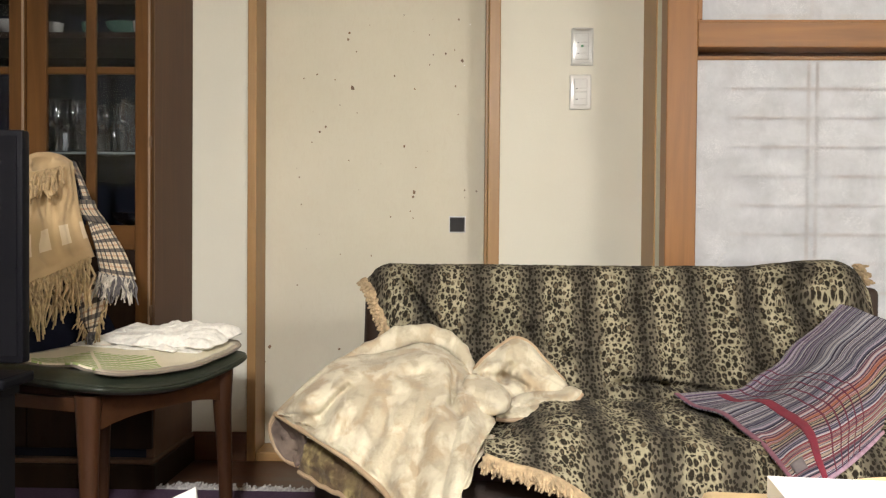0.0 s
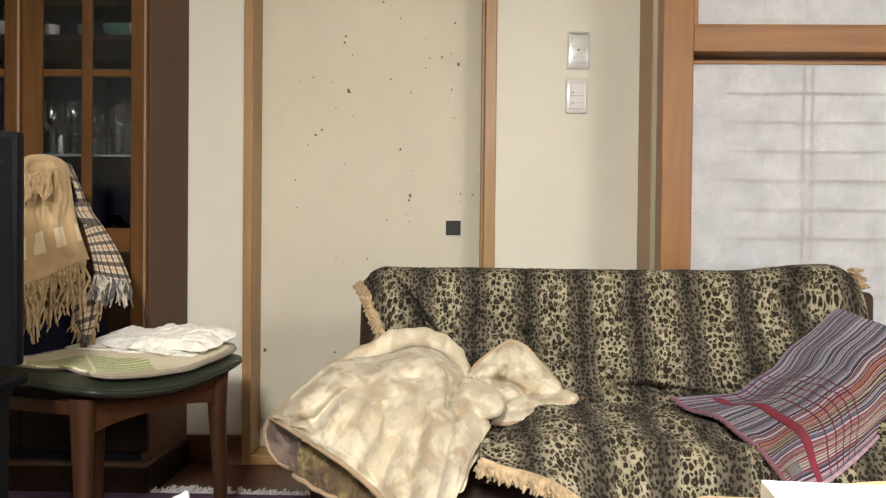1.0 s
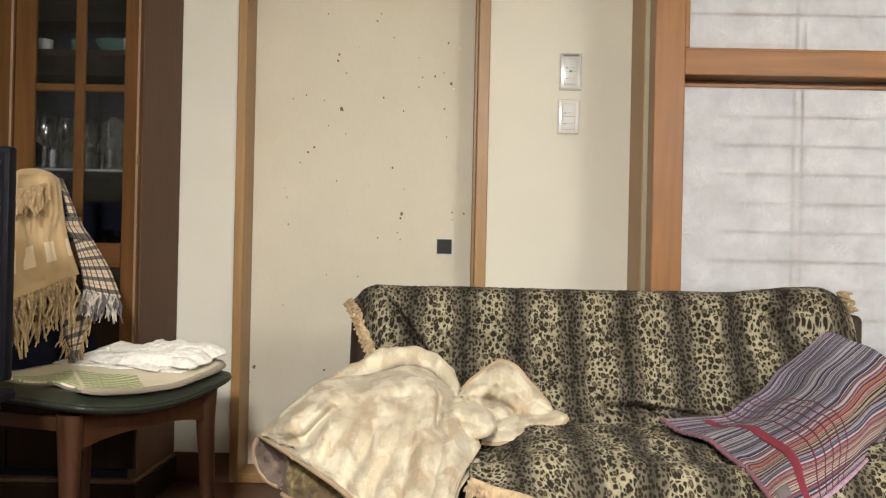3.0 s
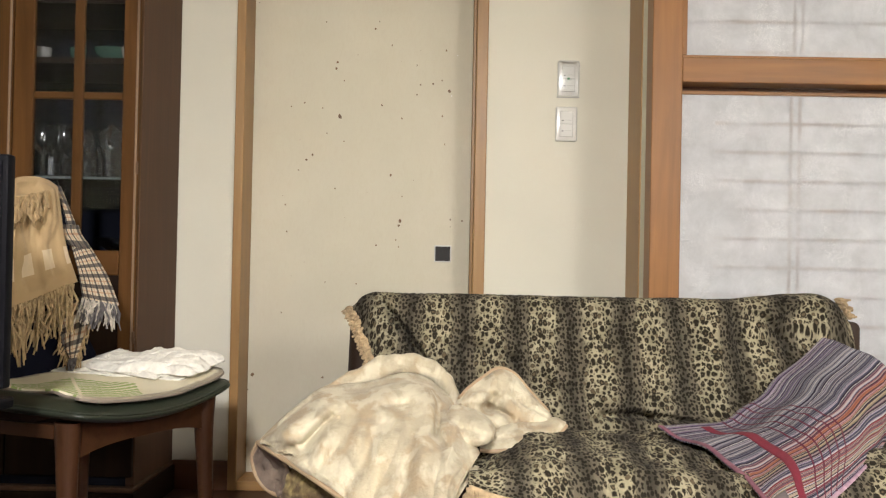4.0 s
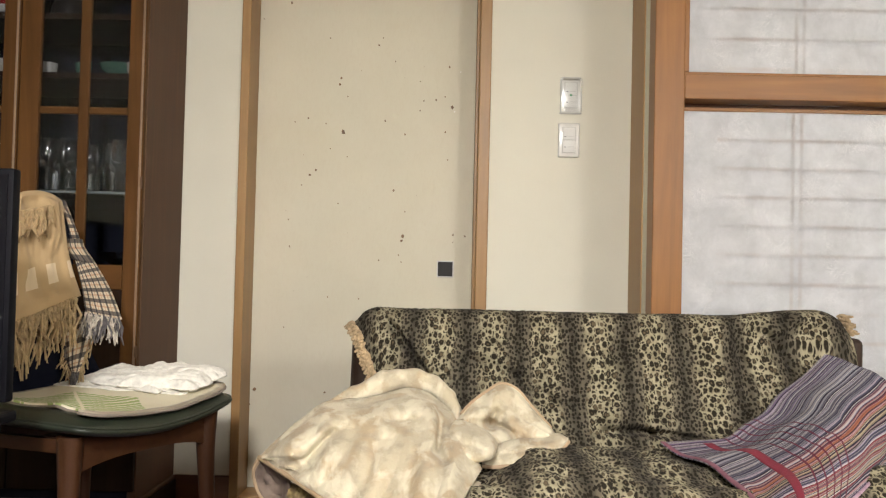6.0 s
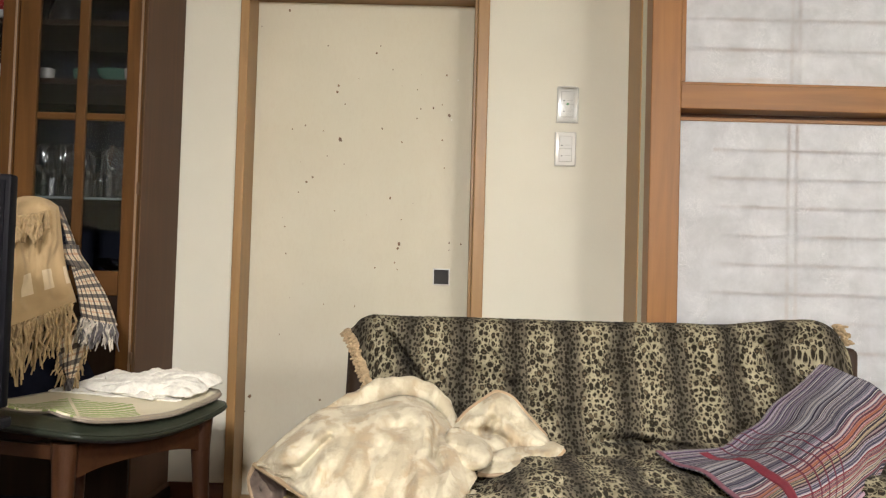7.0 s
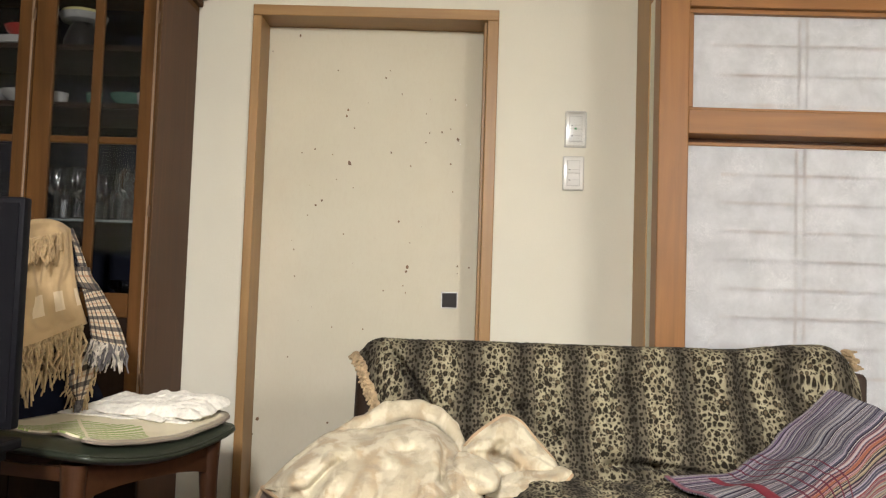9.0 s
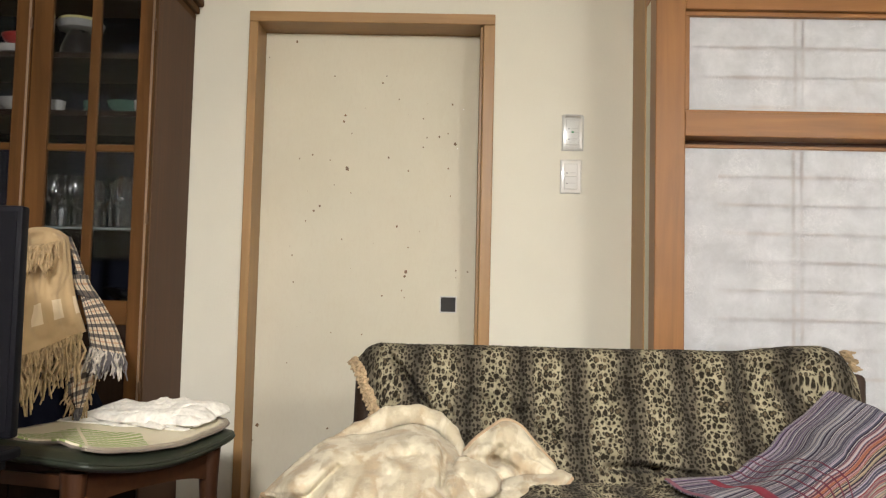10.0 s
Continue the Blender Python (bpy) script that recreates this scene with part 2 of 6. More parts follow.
def mink(name, inside=False):
    """Thick cream plush with beige blotches and paler brushed marks."""
    m = Mat(name, 0.95, Sheen_Weight=0.10, Sheen_Roughness=0.5, Specular_IOR_Level=0.05)
    v = m.coord()
    blot = m.noise(m.coord("Object", (1.0, 0.6, 0.7)), 19.0, 2, 0.4, 0.2)
    soft = m.noise(v, 26.0, 3)
    brush = m.noise(m.coord("Object", (1.0, 0.6, 0.75)), 22.0, 3, 0.55, 0.4)
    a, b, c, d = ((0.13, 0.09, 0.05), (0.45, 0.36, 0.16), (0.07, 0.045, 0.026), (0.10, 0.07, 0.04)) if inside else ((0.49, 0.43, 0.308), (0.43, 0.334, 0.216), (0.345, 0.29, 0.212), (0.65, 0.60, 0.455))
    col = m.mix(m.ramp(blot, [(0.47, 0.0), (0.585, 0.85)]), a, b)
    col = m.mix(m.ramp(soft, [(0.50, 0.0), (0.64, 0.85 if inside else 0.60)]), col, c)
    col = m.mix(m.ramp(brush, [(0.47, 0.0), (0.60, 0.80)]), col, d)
    m.base(col)
    hair = m.node("TexNoise", 0, Vector=m.coord("Object", (260, 260, 260)), Scale=1.0, Detail=4.0)
    tuft = m.noise(v, 110.0, 4)
    m.bump(m.math("ADD", m.math("ADD", m.math("MULTIPLY", tuft, 1.3), hair), m.math("MULTIPLY", brush, 0.3)), 0.45, 0.005)
    return m.m


def stripes():
    """Woven throw: stripes of many colours along its length, cool at one end and warm at the other, crossed by dark red lines."""
    m = Mat("striped_weave", 0.95, Specular_IOR_Level=0.08)
    yarn = {"k": (0.018, 0.016, 0.028), "n": (0.075, 0.08, 0.12), "g": (0.27, 0.27, 0.31), "p": (0.19, 0.14, 0.225), "l": (0.42, 0.36, 0.45), "w": (0.62, 0.59, 0.57),
            "m": (0.12, 0.018, 0.035), "r": (0.28, 0.06, 0.07), "o": (0.42, 0.155, 0.085), "y": (0.42, 0.355, 0.20), "b": (0.44, 0.345, 0.25), "i": (0.38, 0.20, 0.215)}
    x, y, z = m.split(m.coord("UV"))
    wav = m.noise(m.coord("UV", (3, 9, 1)), 1.0, 2)
    s = m.math("MULTIPLY_ADD", wav, 0.005, m.math("SUBTRACT", y, 0.0025))

    def run(text, start, length):
        pos = m.math("DIVIDE", m.math("SUBTRACT", s, start), length)
        return m.ramp(pos, [(k / len(text), yarn[c]) for k, c in enumerate(text)], "CONSTANT")

    col = run("lgwgppkplpkpwpppkgpgwlgpkgpgwgpk", 0.0, 0.112)
    for text, start in (("gggkgggngggkggwggknggggkwglggwgn", 0.112), ("gwggnnnggllnnkwliiiwlirrrrooooir", 0.224), ("oyykybykmmrkwlnnnnlwrrrroiirbkwy", 0.336), ("rriowkybbkwrriwknlwkiirlwppllrll", 0.448)):
        col = m.mix(m.math("GREATER_THAN", s, start), col, run(text, start, 0.112))
    k = m.math("FLOOR", m.math("MULTIPLY", s, 520.0))
    w1 = m.node("TexWhiteNoise", 0, {"noise_dimensions": "1D"}, W=k)
    col = m.mix(m.ramp(w1, [(0.0, 0.85), (0.24, 0.35), (0.44, 0.0)], "CONSTANT"), col, (0.028, 0.022, 0.04))
    col = m.mix(m.ramp(w1, [(0.0, 0.0), (0.78, 0.55)], "CONSTANT"), col, (0.48, 0.44, 0.41))
    cross = m.math("LESS_THAN", m.math("FRACT", m.math("MULTIPLY", x, 39.0)), 0.17)
    zone = m.ramp(x, [(0.0, 0.0), (0.118, 0.9), (0.242, 0.0)], "CONSTANT")
    col = m.mix(m.math("MULTIPLY", cross, zone), col, (0.13, 0.016, 0.035))
    thread = m.node("TexNoise", 0, Vector=m.coord("UV", (260, 900, 1)), Scale=1.0, Detail=2.0)
    col = m.mix(m.math("MULTIPLY", thread, 0.8), col, m.mix(0.55, col, (0.05, 0.04, 0.055)))
    m.base(col)
    rib = m.math("SINE", m.math("MULTIPLY", s, 6.2832 * 210.0))
    m.bump(m.math("MULTIPLY_ADD", rib, 0.35, thread), 0.6, 0.003)
    return m.m


def tan_scarf():
    m = Mat("tan_wool", 0.95, Sheen_Weight=0.08)
    x, y, z = m.split(m.coord("UV"))
    weave = m.node("TexNoise", 0, Vector=m.coord("UV", (500, 500, 1)), Scale=1.0, Detail=2.0)
    col = m.mix(m.noise(m.coord("UV"), 12.0, 3), (0.39, 0.272, 0.138), (0.485, 0.348, 0.188))
    row = m.ramp(y, [(0.0, 0.0), (0.080, 1.0), (0.145, 0.0)], "CONSTANT")
    blk = m.math("LESS_THAN", m.math("FRACT", m.math("MULTIPLY_ADD", x, 15.0, 0.3)), 0.55)
    col = m.mix(m.math("MULTIPLY", m.math("MULTIPLY", row, blk), 0.65), col, (0.75, 0.64, 0.46))
    m.base(col)
    m.bump(weave, 0.4, 0.002)
    return m.m


def gingham():
    m = Mat("checked_wool", 0.95, Sheen_Weight=0.04)
    x, y, z = m.split(m.coord("UV"))
    a = m.math("LESS_THAN", m.math("FRACT", m.math("MULTIPLY", x, 28.0)), 0.30)
    b = m.math("LESS_THAN", m.math("FRACT", m.math("MULTIPLY", y, 26.0)), 0.36)
    c = m.math("LESS_THAN", m.math("ABSOLUTE", m.math("SUBTRACT", m.math("FRACT", m.math("MULTIPLY", x, 28.0)), 0.63)), 0.06)
    d = m.math("LESS_THAN", m.math("ABSOLUTE", m.math("SUBTRACT", m.math("FRACT", m.math("MULTIPLY", y, 26.0)), 0.68)), 0.06)
    dark = m.math("MULTIPLY_ADD", m.math("MAXIMUM", a, b), 0.80, m.math("MULTIPLY", m.math("MULTIPLY", a, b), 0.16))
    ground = m.mix(m.noise(m.coord("UV"), 20.0, 3), (0.50, 0.41, 0.29), (0.62, 0.53, 0.40))
    col = m.mix(m.math("MULTIPLY", m.math("MAXIMUM", c, d), 0.55), ground, (0.34, 0.12, 0.045))
    col = m.mix(dark, col, (0.014, 0.014, 0.022))
    weave = m.node("TexNoise", 0, Vector=m.coord("UV", (500, 500, 1)), Scale=1.0, Detail=2.0)
    m.base(col)
    m.bump(weave, 0.4, 0.002)
    return m.m


def seat_cloth():
    """Beige mat with a printed green leaf: a midrib and toothed side leaflets."""
    m = Mat("printed_mat", 0.9)
    x, y, z = m.split(m.coord("UV"))
    along = m.math("MULTIPLY_ADD", m.math("ADD", x, y), 0.7071, -0.030)
    side = m.math("ABSOLUTE", m.math("MULTIPLY", m.math("SUBTRACT", x, y), 0.7071))
    rows = m.math("FRACT", m.math("MULTIPLY_ADD", side, -20.0, m.math("MULTIPLY", along, 34.0)))
    teeth = m.math("MULTIPLY_ADD", m.math("FRACT", m.math("MULTIPLY", side, 70.0)), 0.22, 0.48)
    leaf = m.math("LESS_THAN", rows, teeth)
    width = m.ramp(along, [(0.0, 0.0), (0.045, 0.35), (0.13, 1.0), (0.30, 1.0), (0.42, 0.1), (0.44, 0.0)])
    inside = m.math("LESS_THAN", side, m.math("MULTIPLY", width, 0.145))
    rib = m.math("GREATER_THAN", side, 0.004)
    mask = m.math("MULTIPLY", m.math("MULTIPLY", leaf, inside), rib)
    ground = m.mix(m.noise(m.coord("UV"), 14.0, 3), (0.72, 0.65, 0.475), (0.80, 0.735, 0.555))
    col = m.mix(m.math("MULTIPLY", mask, 0.95), ground, (0.31, 0.40, 0.125))
    rimw = m.math("MINIMUM", m.math("MINIMUM", x, y), m.math("MINIMUM", m.math("SUBTRACT", 0.555, x), m.math("SUBTRACT", 0.435, y)))
    rimw = m.math("MULTIPLY_ADD", m.noise(m.coord("UV"), 30.0, 3), 0.02, rimw)
    col = m.mix(m.ramp(rimw, [(0.016, 0.85), (0.027, 0.0)]), col, (0.25, 0.205, 0.155))
    weave = m.node("TexNoise", 0, Vector=m.coord("UV", (400, 400, 1)), Scale=1.0, Detail=2.0)
    m.base(col)
    m.bump(weave, 0.4, 0.002)
    return m.m


def rug_mat():
    m = Mat("purple_rug_pile", 1.0)
    n = m.noise(m.coord(), 160.0, 3)
    col = m.mix(n, (0.03, 0.012, 0.035), (0.10, 0.05, 0.11))
    m.base(col)
    m.bump(n, 0.8, 0.006)
    return m.m


MAT_WALL, MAT_FUSUMA = wall_paper(), fusuma_paper()
MAT_WASHI = shoji_paper("washi_paper", 1.206, 0.0878, (-0.194, -0.168), -0.4245)
MAT_WASHI_UP = shoji_paper("transom_washi_paper", 0.091, 0.093, (-0.296, -0.272), -0.56)
MAT_GLASS, MAT_CLEAR = glass("window_glass", (0.82, 0.84, 0.86), 0.02, 1.20), glass("drinking_glass", (0.965, 0.97, 0.97), 0.11, 1.75, 1.0)
MAT_SHELFGLASS = plain("glass_shelf_edge", (0.16, 0.18, 0.18), 0.12, vary=0.05, bump=0.0)
MAT_SMOKE = glass("clear_cover_shell", (0.84, 0.84, 0.82), 0.22, 1.5)
MAT_LINING = plain("grey_mauve_lining", (0.155, 0.115, 0.090), 0.9, vary=0.35, scale=34, bump=0.4)
MAT_COVER = plain("clear_cover_plastic", (0.50, 0.49, 0.45), 0.15, vary=0.02, bump=0.0)
MAT_LEOPARD, MAT_MINK, MAT_MINK_IN = leopard(), mink("cream_plush"), mink("cream_plush_back", True)
MAT_STRIPE, MAT_TAN, MAT_GINGHAM, MAT_MATCLOTH, MAT_RUG = stripes(), tan_scarf(), gingham(), seat_cloth(), rug_mat()
MAT_FRINGE = plain("gold_fringe_yarn", (0.43, 0.318, 0.185), 0.85, vary=0.4, scale=60, bump=0.4)
MAT_UPFRINGE = plain("upper_tan_yarn", (0.37, 0.26, 0.135), 0.9, vary=0.3, scale=60)
MAT_TANFRINGE = plain("tan_fringe_yarn", (0.42, 0.305, 0.165), 0.9, vary=0.3, scale=60)
MAT_DARKFRINGE = plain("dark_fringe_yarn", (0.12, 0.11, 0.11), 0.9, vary=0.5, scale=60)
MAT_PALEFRINGE = plain("pale_fringe_yarn", (0.48, 0.43, 0.36), 0.9, vary=0.5, scale=60)
MAT_LACE = plain("white_crochet", (0.84, 0.81, 0.73), 0.95, vary=0.14, scale=70, bump=1.0, fine=170, Specular_IOR_Level=0.1)
MAT_RUGFRINGE = plain("white_rug_fringe", (0.46, 0.45, 0.44), 0.95, vary=0.4, scale=60)
MAT_LACQUER = plain("black_lacquer", (0.012, 0.010, 0.010), 0.3, bump=0.0)
MAT_CHINA = plain("white_china", (0.36, 0.345, 0.32), 0.2, vary=0.15, bump=0.0)
MAT_JADE = plain("jade_green_glaze", (0.075, 0.155, 0.12), 0.2, vary=0.15, bump=0.0)
MAT_RED = plain("red_lacquer", (0.35, 0.03, 0.025), 0.3, vary=0.1, bump=0.0)
MAT_YELLOW = plain("pale_yellow_paper", (0.5, 0.44, 0.18), 0.7, vary=0.1)
MAT_REDBAND = plain("red_woven_band", (0.175, 0.013, 0.030), 0.9, vary=0.2, scale=60, bump=0.4, fine=700)
MAT_MAUVE = plain("mauve_woven_edge", (0.22, 0.085, 0.115), 0.9, vary=0.3, scale=60, bump=0.4, fine=700)
MAT_TAG = plain("grey_tag_cloth", (0.13, 0.11, 0.11), 0.9, vary=0.2, scale=60, bump=0.3)
MAT_LILAC = plain("lilac_woven_edge", (0.36, 0.23, 0.29), 0.9, vary=0.3, scale=60, bump=0.4, fine=700)
MAT_BEAD = wood("pale_door_bead_wood", (0.16, 0.10, 0.055), (0.26, 0.17, 0.10))

# ---- building helpers ----
def thing(name, label, category, group="", at=(0, 0, 0)):
    ob = tagged(new(name), label, category, group)
    ob.matrix_world = Matrix.Translation(at)
    return ob


def link(name, bm, material, smooth=False, angle=0.6):
    me = bpy.data.meshes.new(name)
    bmesh.ops.recalc_face_normals(bm, faces=bm.faces)
    if smooth:
        for f in bm.faces:
            f.smooth = True
        for e in bm.edges:
            if len(e.link_faces) == 2 and e.calc_face_angle(0) > angle:
                e.smooth = False
    bm.to_mesh(me)
    bm.free()
    me.materials.append(material)
    return new(name, me)


def part(name, bm, material, parent, label="", smooth=False, angle=0.6):
    """One mesh under a thing or a part, built in world metres."""
    ob = link(name, bm, material, smooth, angle)
    ob.parent = parent
    base, up = Vector((0, 0, 0)), parent
    while up is not None:
        base += up.location
        up = up.parent
    ob.data.transform(Matrix.Translation(-base))
    return tagged(ob, label)


def setting(name, bm, material, label, category="", smooth=False):
    return tagged(link(name, bm, material, smooth), label, category or name.split("_")[0], "", "structure")


def box(x0, x1, y0, y1, z0, z1, bevel=0.0, bm=None, m=None, seg=2):
    bm = bm or bmesh.new()
    vs = bmesh.ops.create_cube(bm, size=1, matrix=Matrix.Translation(((x0 + x1) / 2, (y0 + y1) / 2, (z0 + z1) / 2)) @ Matrix.Diagonal((x1 - x0, y1 - y0, z1 - z0, 1)))["verts"]
    if bevel:
        es = {e for v in vs for e in v.link_edges}
        r = bmesh.ops.bevel(bm, geom=list(es), offset=bevel, segments=seg, affect="EDGES", profile=0.5)
        vs = list({v for f in r["faces"] for v in f.verts} | {v for v in vs if v.is_valid})
    if m is not None:
        bmesh.ops.transform(bm, matrix=m, verts=[v for v in bm.verts])
    return bm


def crom(points, n):
    """n points along a smooth curve through the given ones."""
    p = np.array(points, float)
    p = np.vstack([2 * p[0] - p[1], p, 2 * p[-1] - p[-2]])
    t = np.linspace(0, len(points) - 1, n)
    i = np.minimum(t.astype(int), len(points) - 2)
    s = (t - i)[:, None]
    a, b, c, d = p[i], p[i + 1], p[i + 2], p[i + 3]
    return 0.5 * (2 * b + (c - a) * s + (2 * a - 5 * b + 4 * c - d) * s**2 + (3 * b - 3 * c + d - a) * s**3)


def tube(points, radius, sides=8, bm=None, closed=False, caps=True):
    """A round bar along points; radius may be a list."""
    bm = bm or bmesh.new()
    p = [Vector(q) for q in points]
    n = len(p)
    rad = radius if hasattr(radius, "__len__") else [radius] * n
    rings, up = [], None
    for k in range(n):
        d = (p[(k + 1) % n] - p[k - 1]) if closed else (p[min(k + 1, n - 1)] - p[max(k - 1, 0)])
        d.normalize()
        if up is None:
            up = d.orthogonal().normalized()
        up = (up - d * up.dot(d)).normalized()
        side = d.cross(up)
        rings.append([bm.verts.new(p[k] + (up * math.cos(a) + side * math.sin(a)) * rad[k]) for a in [2 * math.pi * j / sides for j in range(sides)]])
    for k in range(n if closed else n - 1):
        a, b = rings[k], rings[(k + 1) % n]
        for j in range(sides):
            bm.faces.new((a[j], a[(j + 1) % sides], b[(j + 1) % sides], b[j]))
    if caps and not closed:
        bm.faces.new(rings[0][::-1])
        bm.faces.new(rings[-1])
    return bm


def lathe(profile, at, sides=20, bm=None):
    """A turned body from (radius, height) pairs."""
    bm = bm or bmesh.new()
    rings = [[bm.verts.new((at[0] + r * math.cos(2 * math.pi * j / sides), at[1] + r * math.sin(2 * math.pi * j / sides), at[2] + h)) for j in range(sides)] for r, h in profile]
    for a, b in zip(rings, rings[1:]):
        for j in range(sides):
            bm.faces.new((a[j], a[(j + 1) % sides], b[(j + 1) % sides], b[j]))
    return bm


def sheet(grid, thick=0.0, du=None, dv=None, across=None):
    """A cloth from a grid of points (rows x columns x 3), with a UV map in metres, and a thickness. across: the u of every point."""
    nv, nu, _ = grid.shape
    bm = bmesh.new()
    lay = bm.loops.layers.uv.new("UVMap")
    du = du if du is not None else np.linalg.norm(np.diff(grid, axis=1), axis=2).mean() * (nu - 1)
    dv = dv if dv is not None else np.linalg.norm(np.diff(grid, axis=0), axis=2).mean() * (nv - 1)
    fu = np.gradient(grid, axis=1)
    fv = np.gradient(grid, axis=0)
    nrm = np.cross(fu, fv)
    nrm /= np.linalg.norm(nrm, axis=2, keepdims=True) + 1e-9
    layers = [grid, grid + nrm * thick] if thick else [grid]
    vs = [[[bm.verts.new(q) for q in row] for row in g] for g in layers]

    def quad(a):
        f = bm.faces.new([vs[k][j][i] for k, j, i in a])
        f.smooth = True
        for lp, (k, j, i) in zip(f.loops, a):
            lp[lay].uv = (i / (nu - 1) * du if across is None else across[j, i], j / (nv - 1) * dv)

    for k in range(len(layers)):
        for j in range(nv - 1):
            for i in range(nu - 1):
                a = [(k, j, i), (k, j, i + 1), (k, j + 1, i + 1), (k, j + 1, i)]
                quad(a if k == 0 else a[::-1])
    if thick:
        rim = [(0, i) for i in range(nu)] + [(j, nu - 1) for j in range(1, nv)] + [(nv - 1, i) for i in range(nu - 2, -1, -1)] + [(j, 0) for j in range(nv - 2, 0, -1)]
        for (j, i), (j2, i2) in zip(rim, rim[1:] + rim[:1]):
            quad([(0, j2, i2), (0, j, i), (1, j, i), (1, j2, i2)])
    return bm


def loft(a, b, nu, nv, bulge, lift=None):
    """A grid of points from the curve a to the curve b, swelling by bulge(u, v), a vector."""
    ca, cb = crom(a, nu), crom(b, nu)
    g = np.zeros((nv, nu, 3))
    for j in range(nv):
        v = j / (nv - 1)
        for i in range(nu):
            g[j, i] = ca[i] * (1 - v) + cb[i] * v + np.array(bulge(i / (nu - 1), v))
    return g


def wave(x, y, z=0.0):
    return noise.noise(Vector((x, y, z)))


# ---- the room ----
CEIL = 2.42
WALL_Y = 3.085
setting("floor", box(-2.3, 2.9, -4.7, 3.4, -0.1, 0.0), MAT_FLOOR, "dark red-brown polished wooden floor")
setting("ceiling", box(-2.3, 2.9, -4.7, 3.4, CEIL, CEIL + 0.1), MAT_CEIL, "plain pale papered ceiling")
setting("wall_west", box(-2.3, -2.2, -4.6, WALL_Y, 0, CEIL), MAT_WALL, "cream papered wall", "wall")
setting("wall_south", box(-2.3, 2.9, -4.7, -4.6, 0, CEIL), MAT_CAB_SIDE, "dark wood-panelled wall", "wall")
setting("wall_east", box(2.8, 2.9, -4.6, 3.4, 0, CEIL), MAT_WALL, "cream papered wall", "wall")

# the wall with the sliding door: opening x -0.745..0.052, up to z 1.80
bm = box(-2.2, -0.774, WALL_Y, WALL_Y + 0.2, 0, CEIL)
box(0.087, 0.70, WALL_Y, WALL_Y + 0.2, 0, CEIL, bm=bm)
box(-0.774, 0.087, WALL_Y, WALL_Y + 0.2, 1.838, CEIL, bm=bm)
setting("wall_north", bm, MAT_WALL, "cream wall with finely woven paper round a sliding door", "wall")
setting("wall_behind_door", box(-1.0, 0.4, WALL_Y + 0.2, WALL_Y + 0.24, 0, CEIL), MAT_CEIL, "dark closed wall behind the sliding door", "wall")

# baseboards on the visible wall
setting("baseboard", box(-0.966, -0.776, WALL_Y - 0.012, WALL_Y, 0, 0.10, 0.002), MAT_BASE, "low dark brown wooden baseboard")
setting("baseboard_east_part", box(0.089, 0.565, WALL_Y - 0.012, WALL_Y, 0, 0.10, 0.002), MAT_BASE, "low dark brown wooden baseboard", "baseboard")

# the door frame
REC = 0.125
fr = thing("door_frame", "honey-coloured wooden door frame round the sliding door", "door frame", at=(-0.35, WALL_Y, 0))
tagged(fr, kind="structure")
part("jamb", box(-0.776, -0.745, WALL_Y - 0.012, WALL_Y + 0.16, 0, 1.80, 0.003), MAT_JAMB, fr)
part("jamb", box(0.047, 0.087, WALL_Y - 0.012, WALL_Y + 0.16, 0, 1.80, 0.003), MAT_JAMB, fr)
part("door_stop", box(0.036, 0.0465, WALL_Y + 0.012, WALL_Y + 0.10, 0.03, 1.80, 0.002), MAT_JAMB, fr, "narrow wooden stop strip")
part("lintel", box(-0.776, 0.087, WALL_Y - 0.013, WALL_Y + 0.16, 1.8005, 1.838, 0.003), MAT_JAMB_X, fr)
part("sill", box(-0.745, 0.052, WALL_Y - 0.008, WALL_Y + 0.16, 0, 0.032, 0.003), MAT_JAMB_X, fr)

# the sliding door
FY = WALL_Y + REC
door = thing("door_1", "closed cream paper sliding door with scattered brown flecks", "sliding door", at=(-0.35, FY, 0.03))
tagged(door, kind="structure")
part("panel", box(-0.744, 0.0355, FY, FY + 0.025, 0.033, 1.799), MAT_FUSUMA, door)
pull = part("door_pull", box(-0.088, -0.0275, FY - 0.004, FY + 0.001, 0.793, 0.8525, 0.0015), MAT_STEEL, door, "square steel recessed finger pull")
part("pull_plate", box(-0.084, -0.0315, FY - 0.0055, FY - 0.0042, 0.797, 0.8485), MAT_PULL, pull, "dark sunken plate")
FLECKS = [
    (-0.253, 1.563, 3), (-0.058, 1.548, 4), (-0.150, 1.548, 2), (-0.375, 1.528, 2), (-0.447, 1.500, 6),
    (-0.451, 1.478, 5), (-0.218, 1.506, 2), (-0.162, 1.494, 3), (-0.421, 1.434, 3), (-0.018, 1.530, 2.5),
    (-0.072, 1.440, 3), (-0.103, 1.428, 4), (-0.148, 1.424, 3), (-0.045, 1.402, 6), (-0.037, 1.386, 2.5),
    (-0.161, 1.388, 4), (-0.562, 1.353, 4), (-0.608, 1.339, 3), (-0.497, 1.335, 3), (-0.285, 1.348, 4),
    (-0.213, 1.302, 4), (-0.434, 1.304, 9), (-0.068, 1.312, 4), (-0.480, 1.245, 3), (-0.575, 1.221, 2),
    (-0.418, 1.217, 3), (-0.530, 1.167, 5), (-0.551, 1.149, 5), (-0.579, 1.112, 3), (-0.058, 1.213, 3),
]
